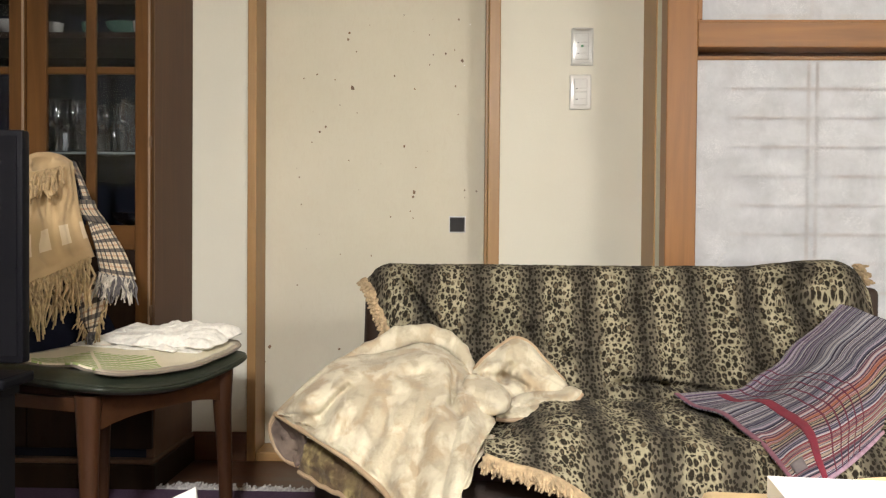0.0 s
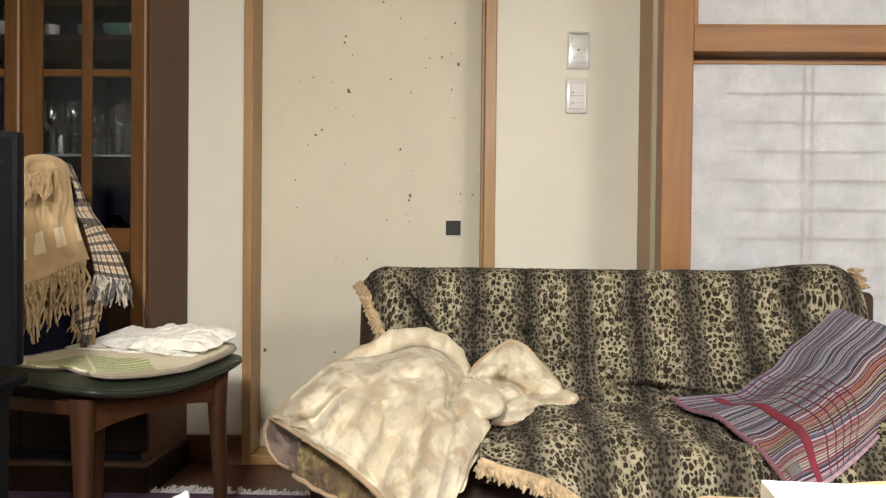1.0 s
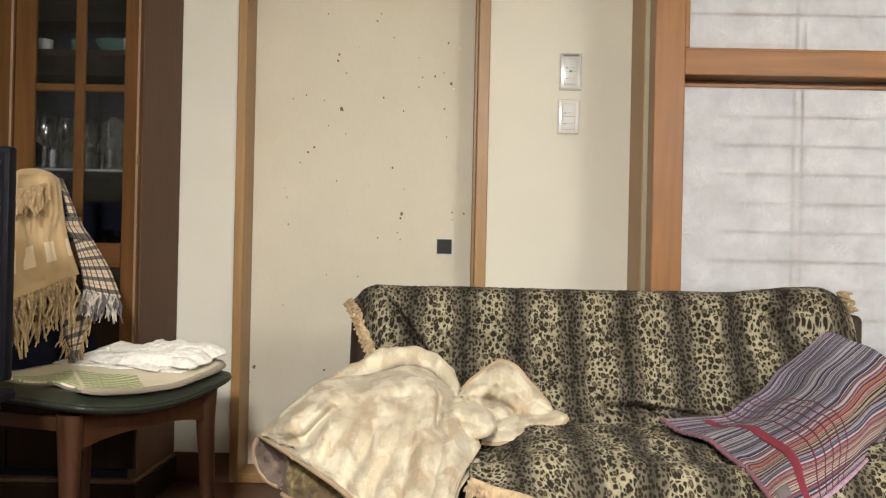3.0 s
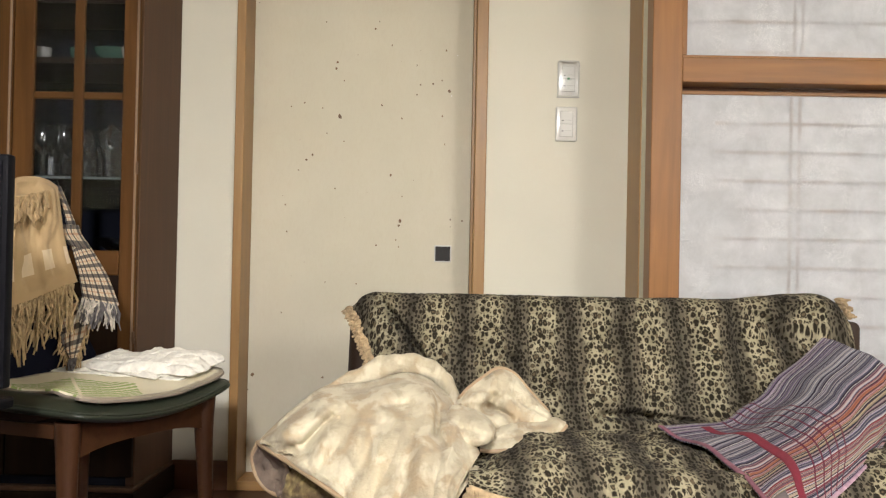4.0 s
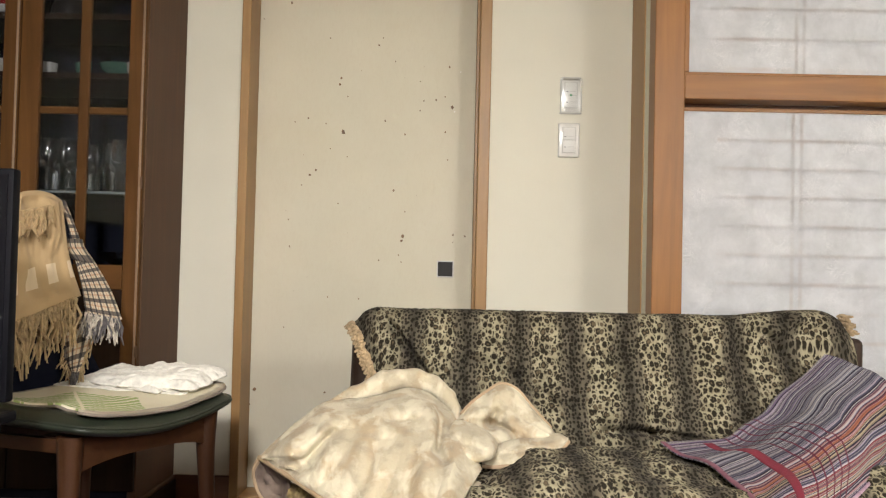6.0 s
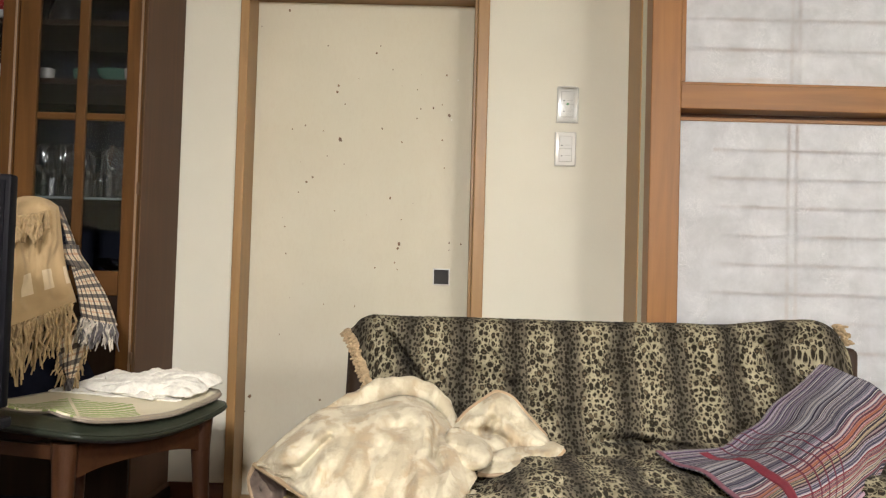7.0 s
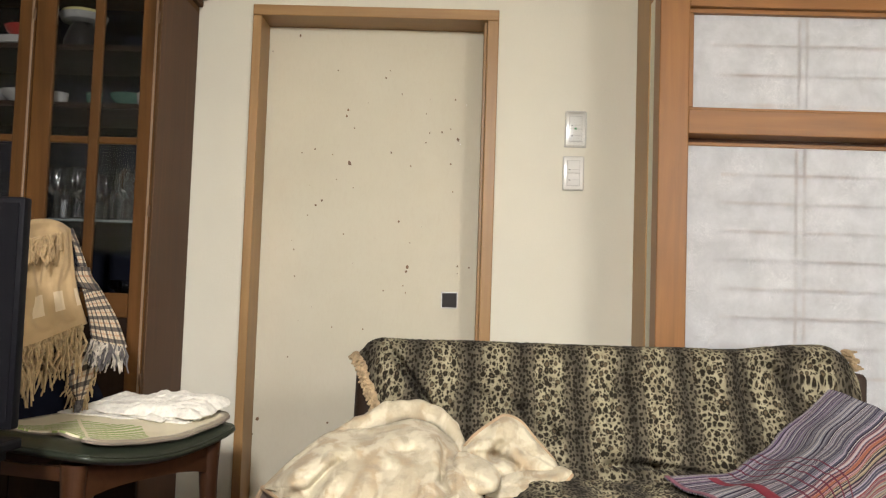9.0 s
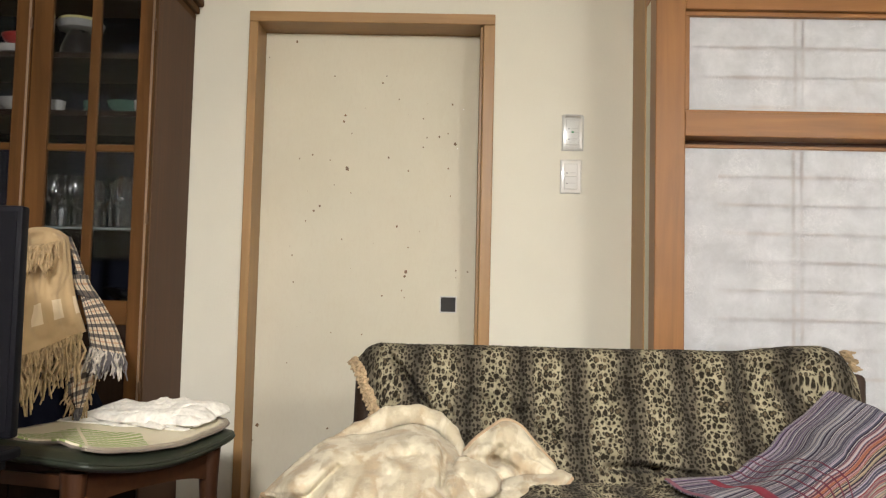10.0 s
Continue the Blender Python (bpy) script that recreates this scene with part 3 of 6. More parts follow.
FLECKS_LOW = [
    (-0.248, 1.100, 5), (-0.167, 1.082, 2), (-0.447, 1.049, 4), (-0.332, 1.037, 2), (-0.207, 1.024, 3),
    (-0.633, 1.020, 2), (-0.623, 0.987, 3), (-0.616, 0.891, 3), (-0.212, 0.936, 8), (-0.216, 0.921, 5),
    (-0.033, 0.945, 4), (0.009, 0.941, 4), (-0.033, 0.919, 3), (-0.296, 0.849, 3), (-0.226, 0.869, 3),
    (-0.216, 0.845, 3), (-0.410, 0.944, 2), (-0.551, 0.784, 2), (-0.597, 0.733, 2), (-0.364, 0.709, 3),
    (-0.475, 0.714, 3), (-0.629, 0.602, 3), (-0.728, 0.381, 7), (-0.744, 0.326, 4), (-0.477, 0.374, 5),
    (-0.632, 1.770, 5), (-0.731, 1.709, 3), (-0.489, 1.644, 3), (-0.299, 1.648, 3), (-0.313, 1.622, 4),
    (-0.374, 1.528, 2),
]
for k, (fx, fz, fs) in enumerate(FLECKS + FLECKS_LOW):
    bm = bmesh.new()
    rr = random.Random(k)
    ang = rr.uniform(0, 6.28)
    n = rr.choice((5, 6, 7))
    pts = [(fs * 0.00095 * rr.uniform(0.6, 1.3) * math.cos(ang + 6.283 * j / n) * 0.9, fs * 0.00095 * rr.uniform(0.6, 1.5) * math.sin(ang + 6.283 * j / n)) for j in range(n)]
    lo = [bm.verts.new((fx + a, FY, fz + b)) for a, b in pts]
    hi = [bm.verts.new((fx + a * 0.8, FY - 0.0008, fz + b * 0.8)) for a, b in pts]
    bm.faces.new(hi)
    for j in range(n):
        bm.faces.new((lo[j], lo[(j + 1) % n], hi[(j + 1) % n], hi[j]))
    part("fleck", bm, MAT_FLECK_WHITE if fs in (2.5,) else (MAT_FLECK_PALE if fs <= 2 else MAT_FLECK), door)


# ---- the screen bay on the right: return wall, post, rails, paper screens ----
SX = 0.568
bay = thing("paper_screen_frame", "amber wooden post and rails framing the paper screens", "screen frame", at=(SX, 2.7, 0))
tagged(bay, kind="structure")
part("side_board", box(SX, SX + 0.03, 2.870, WALL_Y - 0.001, 0, CEIL - 0.001, 0.004), MAT_JAMB, bay, "flat honey side board against the wall")
part("post", box(SX - 0.001, 0.658, 2.70, 2.784, 0, CEIL - 0.001, 0.004), MAT_TRIM, bay)
part("plaster_strip", box(SX + 0.004, SX + 0.03, 2.7845, 2.8695, 0, 1.80), MAT_WALL, bay, "narrow grey plaster strip")
part("side_rail", box(SX + 0.0005, SX + 0.03, 2.7845, 2.8695, 1.80, 1.86, 0.003), MAT_TRIM_Y, bay)
part("plaster_infill", box(SX + 0.010, SX + 0.03, 2.7845, 2.8695, 1.861, CEIL - 0.001), MAT_WALL, bay)
part("lintel", box(0.6585, 2.8, 2.705, 2.80, 1.349, 1.424, 0.003), MAT_TRIM_X, bay)
# dark wood fills the groove in place of the shade under the lintel
part("track_shade", box(0.6585, 2.8, 2.784, 2.80, 1.3345, 1.3485), MAT_BASE, bay, "dark strip for the shade in the groove above the sliding screen")
part("lintel_moulding", box(0.6585, 2.8, 2.722, 2.80, 1.4245, 1.434, 0.002), MAT_TRIM_X, bay)
part("top_beam", box(0.6585, 2.8, 2.702, 2.80, 1.742, 1.86, 0.003), MAT_TRIM_X, bay)
part("top_moulding", box(0.6585, 2.8, 2.722, 2.80, 1.728, 1.7415, 0.002), MAT_TRIM_X, bay)
part("side_moulding", box(0.6585, 0.675, 2.722, 2.80, 1.4345, 1.7275, 0.002), MAT_TRIM, bay)
setting("wall_above_screen", box(0.6585, 2.8, 2.71, 2.80, 1.8605, CEIL), MAT_WALL, "cream papered wall above the screens", "wall")

# upper fixed screen
MAT_LATTICE = plain("reddish_lattice_wood", (0.55, 0.33, 0.22), 0.6, vary=0.3)
up = thing("transom_screen", "fixed white paper transom screen with thin lattice behind", "paper screen", at=(1.3, 2.74, 1.45))
tagged(up, kind="structure")
part("paper", box(0.675, 1.90, 2.742, 2.7428, 1.434, 1.728), MAT_WASHI_UP, up)
for hz in (1.541, 1.634):
    part("lattice_bar", box(0.675, 1.90, 2.7438, 2.752, hz - 0.0035, hz + 0.0035), MAT_LATTICE, up)
for vx in (1.004, 1.028, 1.37):
    part("lattice_upright", box(vx - 0.0035, vx + 0.0035, 2.7434, 2.7515, 1.434, 1.728), MAT_LATTICE, up)

# lower sliding screen
low = thing("sliding_paper_screen", "white sliding paper screen with cloudy wear and lattice behind", "paper screen", at=(1.2, 2.765, 0.03))
tagged(low, kind="structure")
part("top_rail", box(0.66, 1.90, 2.760, 2.79, 1.3225, 1.3340, 0.002), MAT_TRIM_X, low)
part("paper", box(0.66, 1.90, 2.766, 2.7668, 0.04, 1.322), MAT_WASHI, low)
for k in range(13):
    hz = 1.236 - 0.0878 * k
    part("lattice_bar", box(0.7755, 1.90, 2.7680, 2.776, hz - 0.0038, hz + 0.0038), MAT_LATTICE, low)
for vx in (1.006, 1.032, 1.40):
    part("lattice_upright", box(vx - 0.004, vx + 0.004, 2.7675, 2.7755, 0.04, 1.322), MAT_LATTICE, low)
part("bottom_rail", box(0.66, 1.90, 2.768, 2.79, 0.0, 0.039, 0.002), MAT_TRIM_X, low)
setting("wall_bay_east", box(1.90, 2.8, 2.71, 2.80, 0, 1.348), MAT_WALL, "cream papered wall beside the screens", "wall")
bm = box(0.60, 0.64, 3.29, 4.9, 0, CEIL)
box(0.60, 2.9, 4.9, 4.95, 0, CEIL, bm=bm)
box(2.85, 2.9, 3.4, 4.9, 0, CEIL, bm=bm)
setting("wall_next_room", bm, MAT_CEIL, "pale walls of the next room", "wall")
setting("floor_next_room", box(0.6, 2.9, 3.401, 4.95, -0.1, 0), MAT_FLOOR, "wooden floor of the next room", "floor")
setting("ceiling_next_room", box(0.6, 2.9, 3.401, 4.95, CEIL, CEIL + 0.1), MAT_CEIL, "ceiling of the next room", "ceiling")


# ---- switches ----
def switch_plate(x0, x1, z0, z1, covered):
    lab = "white wall switch plate under a clear raised cover" if covered else "white wall switch plate with two keys"
    t = thing("wall_switch", lab, "wall switch", "wall switches", ((x0 + x1) / 2, WALL_Y, (z0 + z1) / 2))
    part("plate", box(x0, x1, WALL_Y - 0.007, WALL_Y, z0, z1, 0.0055, seg=4), MAT_PLATE, t, smooth=True)
    cx, cz, w, h = (x0 + x1) / 2, (z0 + z1) / 2, 0.021, 0.043
    part("key_frame", box(cx - w - 0.0015, cx + w + 0.0015, WALL_Y - 0.0078, WALL_Y - 0.0071, cz - h - 0.0015, cz + h + 0.0015), MAT_GAP, t, "grey gap round the keys")
    for s in (0, 1):
        key = part("switch_key", box(cx - w, cx + w, WALL_Y - 0.010, WALL_Y - 0.0079, cz + (0.0008 if s else -h), cz + (h if s else -0.0008), 0.0008), MAT_PLATE_GREY, t)
        part("mark", box(cx - w + 0.005, cx - w + 0.011, WALL_Y - 0.0106, WALL_Y - 0.0101, cz + (0.010 if s else -0.026), cz + (0.013 if s else -0.023)), MAT_DARK, key, "small dark mark")
        part("name_strip", box(cx - 0.004, cx + w - 0.004, WALL_Y - 0.0104, WALL_Y - 0.0101, cz + (0.012 if s else -0.024), cz + (0.0135 if s else -0.0225)), MAT_GAP, key, "thin grey printed line")
    if covered:
        shell = part("cover_shell", box(x0 - 0.001, x1 + 0.001, WALL_Y - 0.019, WALL_Y - 0.001, z0 - 0.001, z1 + 0.001, 0.008, seg=4), MAT_SMOKE, t, "clear raised plastic cover", smooth=True)
        shell.visible_shadow = False
        part("cover_rim", box(x0 - 0.002, x1 + 0.002, WALL_Y - 0.004, WALL_Y, z0 - 0.003, z0 + 0.002, 0.0015), MAT_COVER, t, "grey lower rim")
        part("cover_hinge", box(cx - 0.026, cx + 0.026, WALL_Y - 0.0205, WALL_Y - 0.0195, z1 - 0.007, z1 - 0.001, 0.0004), MAT_COVER, t, "grey hinge bar")
        part("lamp_mark", box(cx - 0.004, cx + 0.004, WALL_Y - 0.0112, WALL_Y - 0.0105, cz - 0.003, cz + 0.004), MAT_GREEN_LED, t, "small green pilot mark")


switch_plate(0.325, 0.398, 1.366, 1.488, True)
switch_plate(0.321, 0.394, 1.214, 1.332, False)

# ---- the lamps behind the camera ----
lx, ly = LAMP[:2]
cl = thing("pendant_lamp", "large white pendant lamp hanging from a cord, lit", "pendant lamp", "pendant lamps", at=(lx, ly, CEIL))
part("cord", tube([(lx, ly, 2.413), (lx, ly, 2.416), (lx, ly, CEIL - 0.001)], 0.004, 8), MAT_PLATE, cl)
part("shade", lathe([(0.0, 0.415), (0.12, 0.415), (0.26, 0.380), (0.550, -0.050), (0.545, -0.052), (0.255, 0.372), (0.0, 0.405)], (lx, ly, LAMP[2]), 40), MAT_PLATE, cl, smooth=True)
lx, ly = LAMP_2[:2]
pl = thing("pendant_lamp", "white pendant lamp hanging from a cord, lit", "pendant lamp", "pendant lamps", at=(lx, ly, CEIL))
part("cord", tube([(lx, ly, 2.408), (lx, ly, 2.414), (lx, ly, CEIL - 0.001)], 0.004, 8), MAT_PLATE, pl)
part("shade", lathe([(0.0, 0.210), (0.20, 0.210), (0.34, 0.175), (0.500, -0.040), (0.495, -0.042), (0.335, 0.168), (0.0, 0.202)], (lx, ly, LAMP_2[2]), 32), MAT_PLATE, pl, smooth=True)

# ---- cloth ----
def crumple(grid, slack_u, slack_v, rounds=160, stiff=0.25, reach=3, inward=0.02, outward=0.05, drop=0.0, seed=1, pin=1.0):
    """Cloth with too much stuff for its outline buckles into folds: lengths are grown by the slack, bending resists,
    the outline is held, and every point stays near the given surface."""
    rs = np.random.RandomState(seed)
    nv, nu, _ = grid.shape
    fu, fv = np.gradient(grid, axis=1), np.gradient(grid, axis=0)
    n = np.cross(fu, fv)
    n /= np.linalg.norm(n, axis=2, keepdims=True) + 1e-9
    to = np.array((0.0, 0.0, 0.8)) - grid
    n *= np.sign((n * to).sum(axis=2, keepdims=True))
    jj, ii = np.mgrid[0:nv, 0:nu]
    edge = np.minimum.reduce([jj, ii, nv - 1 - jj, nu - 1 - ii])
    free = np.clip(edge / 3.0, 0, 1)[..., None]
    bumps = np.zeros((nv, nu))
    for _ in range(60):
        a, b, w = rs.uniform(0, nv), rs.uniform(0, nu), rs.uniform(4, 9)
        bumps += rs.uniform(-1, 1) * np.exp(-((jj - a) ** 2 + (ii - b) ** 2) / w**2)
    x = grid + n * (bumps[..., None] * 0.006) * free
    su = slack_u if hasattr(slack_u, "shape") else np.full((nv, nu), slack_u)
    sv = slack_v if hasattr(slack_v, "shape") else np.full((nv, nu), slack_v)

    def links(dj, di):
        a = grid[: nv - dj or None, max(0, -di): nu - max(0, di) or None]
        b = grid[dj:, max(0, di): nu + min(0, di) or None]
        s = (su if dj == 0 else sv if di == 0 else (su + sv) / 2)[: nv - dj or None, max(0, -di): nu - max(0, di) or None]
        return np.linalg.norm(b - a, axis=2) * (1 + s)

    fam = [(0, 1, 1.0), (1, 0, 1.0), (1, 1, 0.6), (1, -1, 0.6), (0, reach, stiff), (reach, 0, stiff), (0, 3, stiff), (3, 0, stiff), (2, 2, stiff), (2, -2, stiff)]
    rest = [links(dj, di) for dj, di, _ in fam]
    for r in range(rounds):
        x[..., 2] -= drop * free[..., 0]
        for (dj, di, k), l0 in zip(fam, rest):
            a = x[: nv - dj or None, max(0, -di): nu - max(0, di) or None]
            b = x[dj:, max(0, di): nu + min(0, di) or None]
            d = b - a
            ln = np.linalg.norm(d, axis=2) + 1e-9
            tgt = l0 * (0.985 if max(dj, abs(di)) > 1 else 1.0)
            err = (ln - tgt) / ln
            if max(dj, abs(di)) > 1:
                err = np.minimum(err, 0)
            mv = d * (err * 0.25 * k)[..., None]
            acc = np.zeros_like(x)
            acc[: nv - dj or None, max(0, -di): nu - max(0, di) or None] += mv
            acc[dj:, max(0, di): nu + min(0, di) or None] -= mv
            x = x + acc * free
        off = x - grid
        h = (off * n).sum(axis=2)
        hc = np.clip(h, -inward, outward)
        tang = off - n * h[..., None]
        x = grid + (n * hc[..., None] + tang * 0.97) * free
    return x


def finer(g, k=2):
    """The same grid with k times as many points, on smooth curves."""
    a = np.array([crom(row, (g.shape[1] - 1) * k + 1) for row in g])
    return np.transpose(np.array([crom(col, (g.shape[0] - 1) * k + 1) for col in np.transpose(a, (1, 0, 2))]), (1, 0, 2))


# ---- sofa with its leopard cover ----
SX0, SX1 = -0.30, 1.06
sofa = thing("sofa", "dark brown leather two-seat sofa under a leopard cover", "sofa", at=(0.38, 2.1, 0))
part("base", box(SX0 + 0.06, SX1 + 0.02, 1.83, 2.6, 0.06, 0.30, 0.03), MAT_LEATHER, sofa, smooth=True)
part("seat_cushion", box(SX0 + 0.1, SX1 - 0.1, 1.81, 2.3, 0.29, 0.36, 0.03, seg=4), MAT_LEATHER, sofa, smooth=True)
bm = box(SX0, SX1, -0.07, 0.08, 0.0, 0.455, 0.05, seg=4, m=pose(0, 2.44, 0.235, -14))
part("backrest", bm, MAT_LEATHER, sofa, smooth=True)
for x0, x1 in ((SX0 - 0.07, SX0 + 0.09), (SX1 - 0.09, SX1 + 0.07)):
    part("armrest", box(x0, x1, 2.06, 2.5, 0.1, 0.42, 0.05, seg=4), MAT_LEATHER, sofa, smooth=True)
for x in (SX0 + 0.02, SX1 - 0.02):
    for y in (1.82, 2.5):
        part("foot", lathe([(0.0, 0.0), (0.022, 0.0), (0.028, 0.065), (0.0, 0.065)], (x, y, 0.0), 12), MAT_CHAIR, sofa)

FRONT = Vector((0.0, 0.0, 0.8))


def rumple(x, y, z):
    """Narrow wandering valleys between puffed patches, -1 to 0."""
    a = wave(x + 0.5 * wave(x * 1.3, y * 1.3, z + 7), y + 0.5 * wave(x * 1.3, y * 1.3, z + 13), z)
    b = wave(x * 2.1, y * 2.1, z + 31)
    return -math.exp(-((a / 0.12) ** 2)) - 0.4 * math.exp(-((b / 0.12) ** 2))


def crease(p, marks):
    """The sum of soft valleys and ridges along short straight runs on the cloth."""
    k = 1.9 / p[1]
    x, z = p[0] * k, 0.8 + (p[2] - 0.8) * k
    x += 0.006 * wave(x * 22, z * 22, 61.0)
    z += 0.006 * wave(x * 22, z * 22, 67.0)
    out = 0.0
    for ax, az, bx, bz, w, amp in marks:
        dx, dz = bx - ax, bz - az
        c = max(0.0, min(1.0, ((x - ax) * dx + (z - az) * dz) / (dx * dx + dz * dz)))
        d = math.hypot(x - ax - c * dx, z - az - c * dz)
        if amp < -0.05:
            out += amp * (math.exp(-((d / 0.007) ** 2)) + 0.3 * math.exp(-d / 0.02))
            continue
        out += amp * (math.exp(-((d / w) ** 2)) if amp > 0 else 0.7 * math.exp(-d / (w * 2.0)) + 0.4 * math.exp(-((d / 0.009) ** 2)))
    return out


# folds pressed into the cover: ends in x and z on an upright plane 1.9 m off, width, depth
COVER_CREASES = [
    (-0.170, 0.680, -0.085, 0.584, 0.022, 0.012),
    (-0.082, 0.673, -0.026, 0.606, 0.018, 0.010),
    (0.016, 0.626, 0.117, 0.598, 0.006, -0.022),
    (0.117, 0.598, 0.200, 0.544, 0.006, -0.022),
    (0.200, 0.544, 0.294, 0.529, 0.006, -0.022),
    (0.027, 0.645, 0.123, 0.620, 0.014, 0.016),
    (0.304, 0.486, 0.405, 0.483, 0.008, -0.055),
    (0.405, 0.483, 0.501, 0.468, 0.007, -0.051),
    (0.296, 0.523, 0.371, 0.518, 0.016, 0.024),
    (0.372, 0.512, 0.512, 0.526, 0.006, -0.016),
    (0.642, 0.693, 0.691, 0.628, 0.008, -0.026),
]
COVER_CREASES += [
    (0.575, 0.710, 0.587, 0.645, 0.010, -0.028),
    (0.587, 0.645, 0.605, 0.557, 0.010, -0.028),
    (0.545, 0.698, 0.558, 0.580, 0.022, 0.018),
    (0.661, 0.699, 0.707, 0.729, 0.014, 0.022),
    (0.707, 0.729, 0.776, 0.723, 0.014, 0.022),
    (0.445, 0.720, 0.476, 0.626, 0.014, -0.020),
    (0.334, 0.695, 0.324, 0.589, 0.014, -0.018),
    (0.204, 0.706, 0.222, 0.623, 0.014, -0.016),
    (0.104, 0.693, 0.093, 0.622, 0.014, -0.014),
    (0.225, 0.403, 0.249, 0.433, 0.014, 0.016),
    (0.249, 0.433, 0.349, 0.427, 0.016, 0.012),
    (0.408, 0.433, 0.420, 0.376, 0.012, -0.018),
    (0.326, 0.416, 0.338, 0.339, 0.012, -0.014),
    (0.149, 0.384, 0.179, 0.337, 0.012, -0.014),
]


def lap(p):
    """The cloth folded over itself near the left end: a lip that stands proud along a slanting line."""
    k = 1.9 / p[1]
    x, z = p[0] * k, 0.8 + (p[2] - 0.8) * k
    along = (x + 0.160) * 0.61 - (z - 0.722) * 0.79
    off = (x + 0.160) * 0.79 + (z - 0.722) * 0.61 + 0.004 * wave(along * 18, 2.0, 33.0)
    if not 0.0 < along < 0.24 or off < -0.03:
        return 0.0
    lip = 1 / (1 + math.exp(-off / 0.0022)) * math.exp(-max(0.0, off) / 0.045)
    return (0.052 * lip - 0.032 * math.exp(-(((off + 0.007) / 0.007) ** 2))) * min(1.0, along * 28) * min(1.0, (0.24 - along) * 20)


# the cover: one cloth from behind the back over the seat to the hanging hem
PROFILE = [(2.66, 0.42), (2.64, 0.60), (2.57, 0.688), (2.50, 0.704), (2.445, 0.684), (2.40, 0.60), (2.325, 0.49), (2.255, 0.415), (2.205, 0.392), (2.12, 0.398), (1.95, 0.405), (1.80, 0.397), (1.735, 0.365), (1.712, 0.31), (1.708, 0.24)]


def cover_point(u, s, prof):
    """u across (0..1), s along the profile (0..1)."""
    k = s * (len(prof) - 1)
    i = int(min(k, len(prof) - 2))
    y, z = prof[i] * (1 - (k - i)) + prof[i + 1] * (k - i)
    # the left edge slants inwards down the back and lies further in on the seat
    left = SX0 + 0.12 * max(0.0, min(1.0, (s - 0.27) / 0.2)) + 0.205 * max(0.0, min(1.0, (s - 0.55) / 0.1))
    x = left + (SX1 - left) * u
    front = max(0.0, min(1.0, (s - 0.60) / 0.1))
    back = max(0.0, min(1.0, (0.56 - s) / 0.1))
    # the rounded upper corners of the back, and the hanging left corner
    edge = max(0.0, 0.055 - u) / 0.055
    edge2 = max(0.0, u - 0.94) / 0.06
    z -= back * (edge**2) * 0.045 + back * edge2**2 * 0.05
    y += back * (edge**2 + edge2**2) * 0.008
    # soft upright folds in the back, deeper near the seat
    fold = wave(x * 7.5, s * 4.0, 2.0) * 0.024 + wave(x * 17, s * 9, 5.0) * 0.008
    lump = wave(x * 4.0, s * 7.0, 9.0) * 0.016
    y += back * (fold + lump) * (0.35 + 1.3 * max(0.0, s - 0.2))
    # a plump ridge above the seam, and the seat's two humps
    ridge = math.exp(-((s - 0.548) / 0.020) ** 2)
    y -= ridge * 0.045 * (0.5 + 0.5 * math.sin(x * 6.0 + 3.5 + 2 * wave(x * 3, 1))) * (x > 0.12)
    z += math.exp(-((s - 0.582) / 0.010) ** 2) * -0.022
    z += front * (wave(x * 5.0, y * 6.0, 3.0) * 0.018 + wave(x * 14.0, y * 13.0, 7.0) * 0.006)
    z += front * 0.018 * math.sin((x - 0.05) * 9.0) * math.exp(-(((y - 1.9) / 0.2) ** 2))
    z += math.exp(-(((x - 1.02) / 0.10) ** 2)) * back * 0.012 * (s < 0.35) + math.exp(-(((x - 0.9) / 0.12) ** 2)) * back * 0.014 * (s < 0.35)
    z -= front * 0.03 * max(0.0, min(1.0, (0.16 - x) / 0.1))
    hang = max(0.0, (s - 0.86) / 0.14)
    y += hang * wave(x * 11, 1.0, 4.0) * 0.014
    # the hem is higher at the left end
    z += hang * 0.17 * max(0.0, min(1.0, (0.30 - x) / 0.30))
    return (x, y, z)


prof = crom(PROFILE, 140)
step = np.r_[0, np.cumsum(np.linalg.norm(np.diff(prof, axis=0), axis=1))]
even = np.linspace(0, step[-1], 150)
prof = np.c_[np.interp(even, step, prof[:, 0]), np.interp(even, step, prof[:, 1])]
NU, NV = 133, 105
grid = np.array([[cover_point(i / (NU - 1), j / (NV - 1), prof) for i in range(NU)] for j in range(NV)])
grid = finer(crumple(grid, 0.03, 0.03, 160, 0.4, 5, 0.018, 0.012, 0.0, 11))
NV, NU = grid.shape[:2]
for row in grid[NV // 12:]:
    for q in row:
        pv = Vector(q)
        q += np.array((FRONT - pv).normalized()) * (crease(pv, COVER_CREASES) + lap(pv))
cover = thing("sofa_cover", "leopard-print plush sofa cover with gold fringe, creased", "sofa cover", at=(0.38, 2.1, 0.2))
# the bands keep their places on the back; on the seat the cloth is drawn together by a tenth
gather = np.clip((np.linspace(0, 1, NV) - 0.56) / 0.10, 0, 1)[:, None]
band_u = grid[:, :, 0] * (1 + 0.098 * gather) + 0.0274 * gather
part("cloth", sheet(grid, 0.006, SX1 - SX0, step[-1], band_u), MAT_LEOPARD, cover)


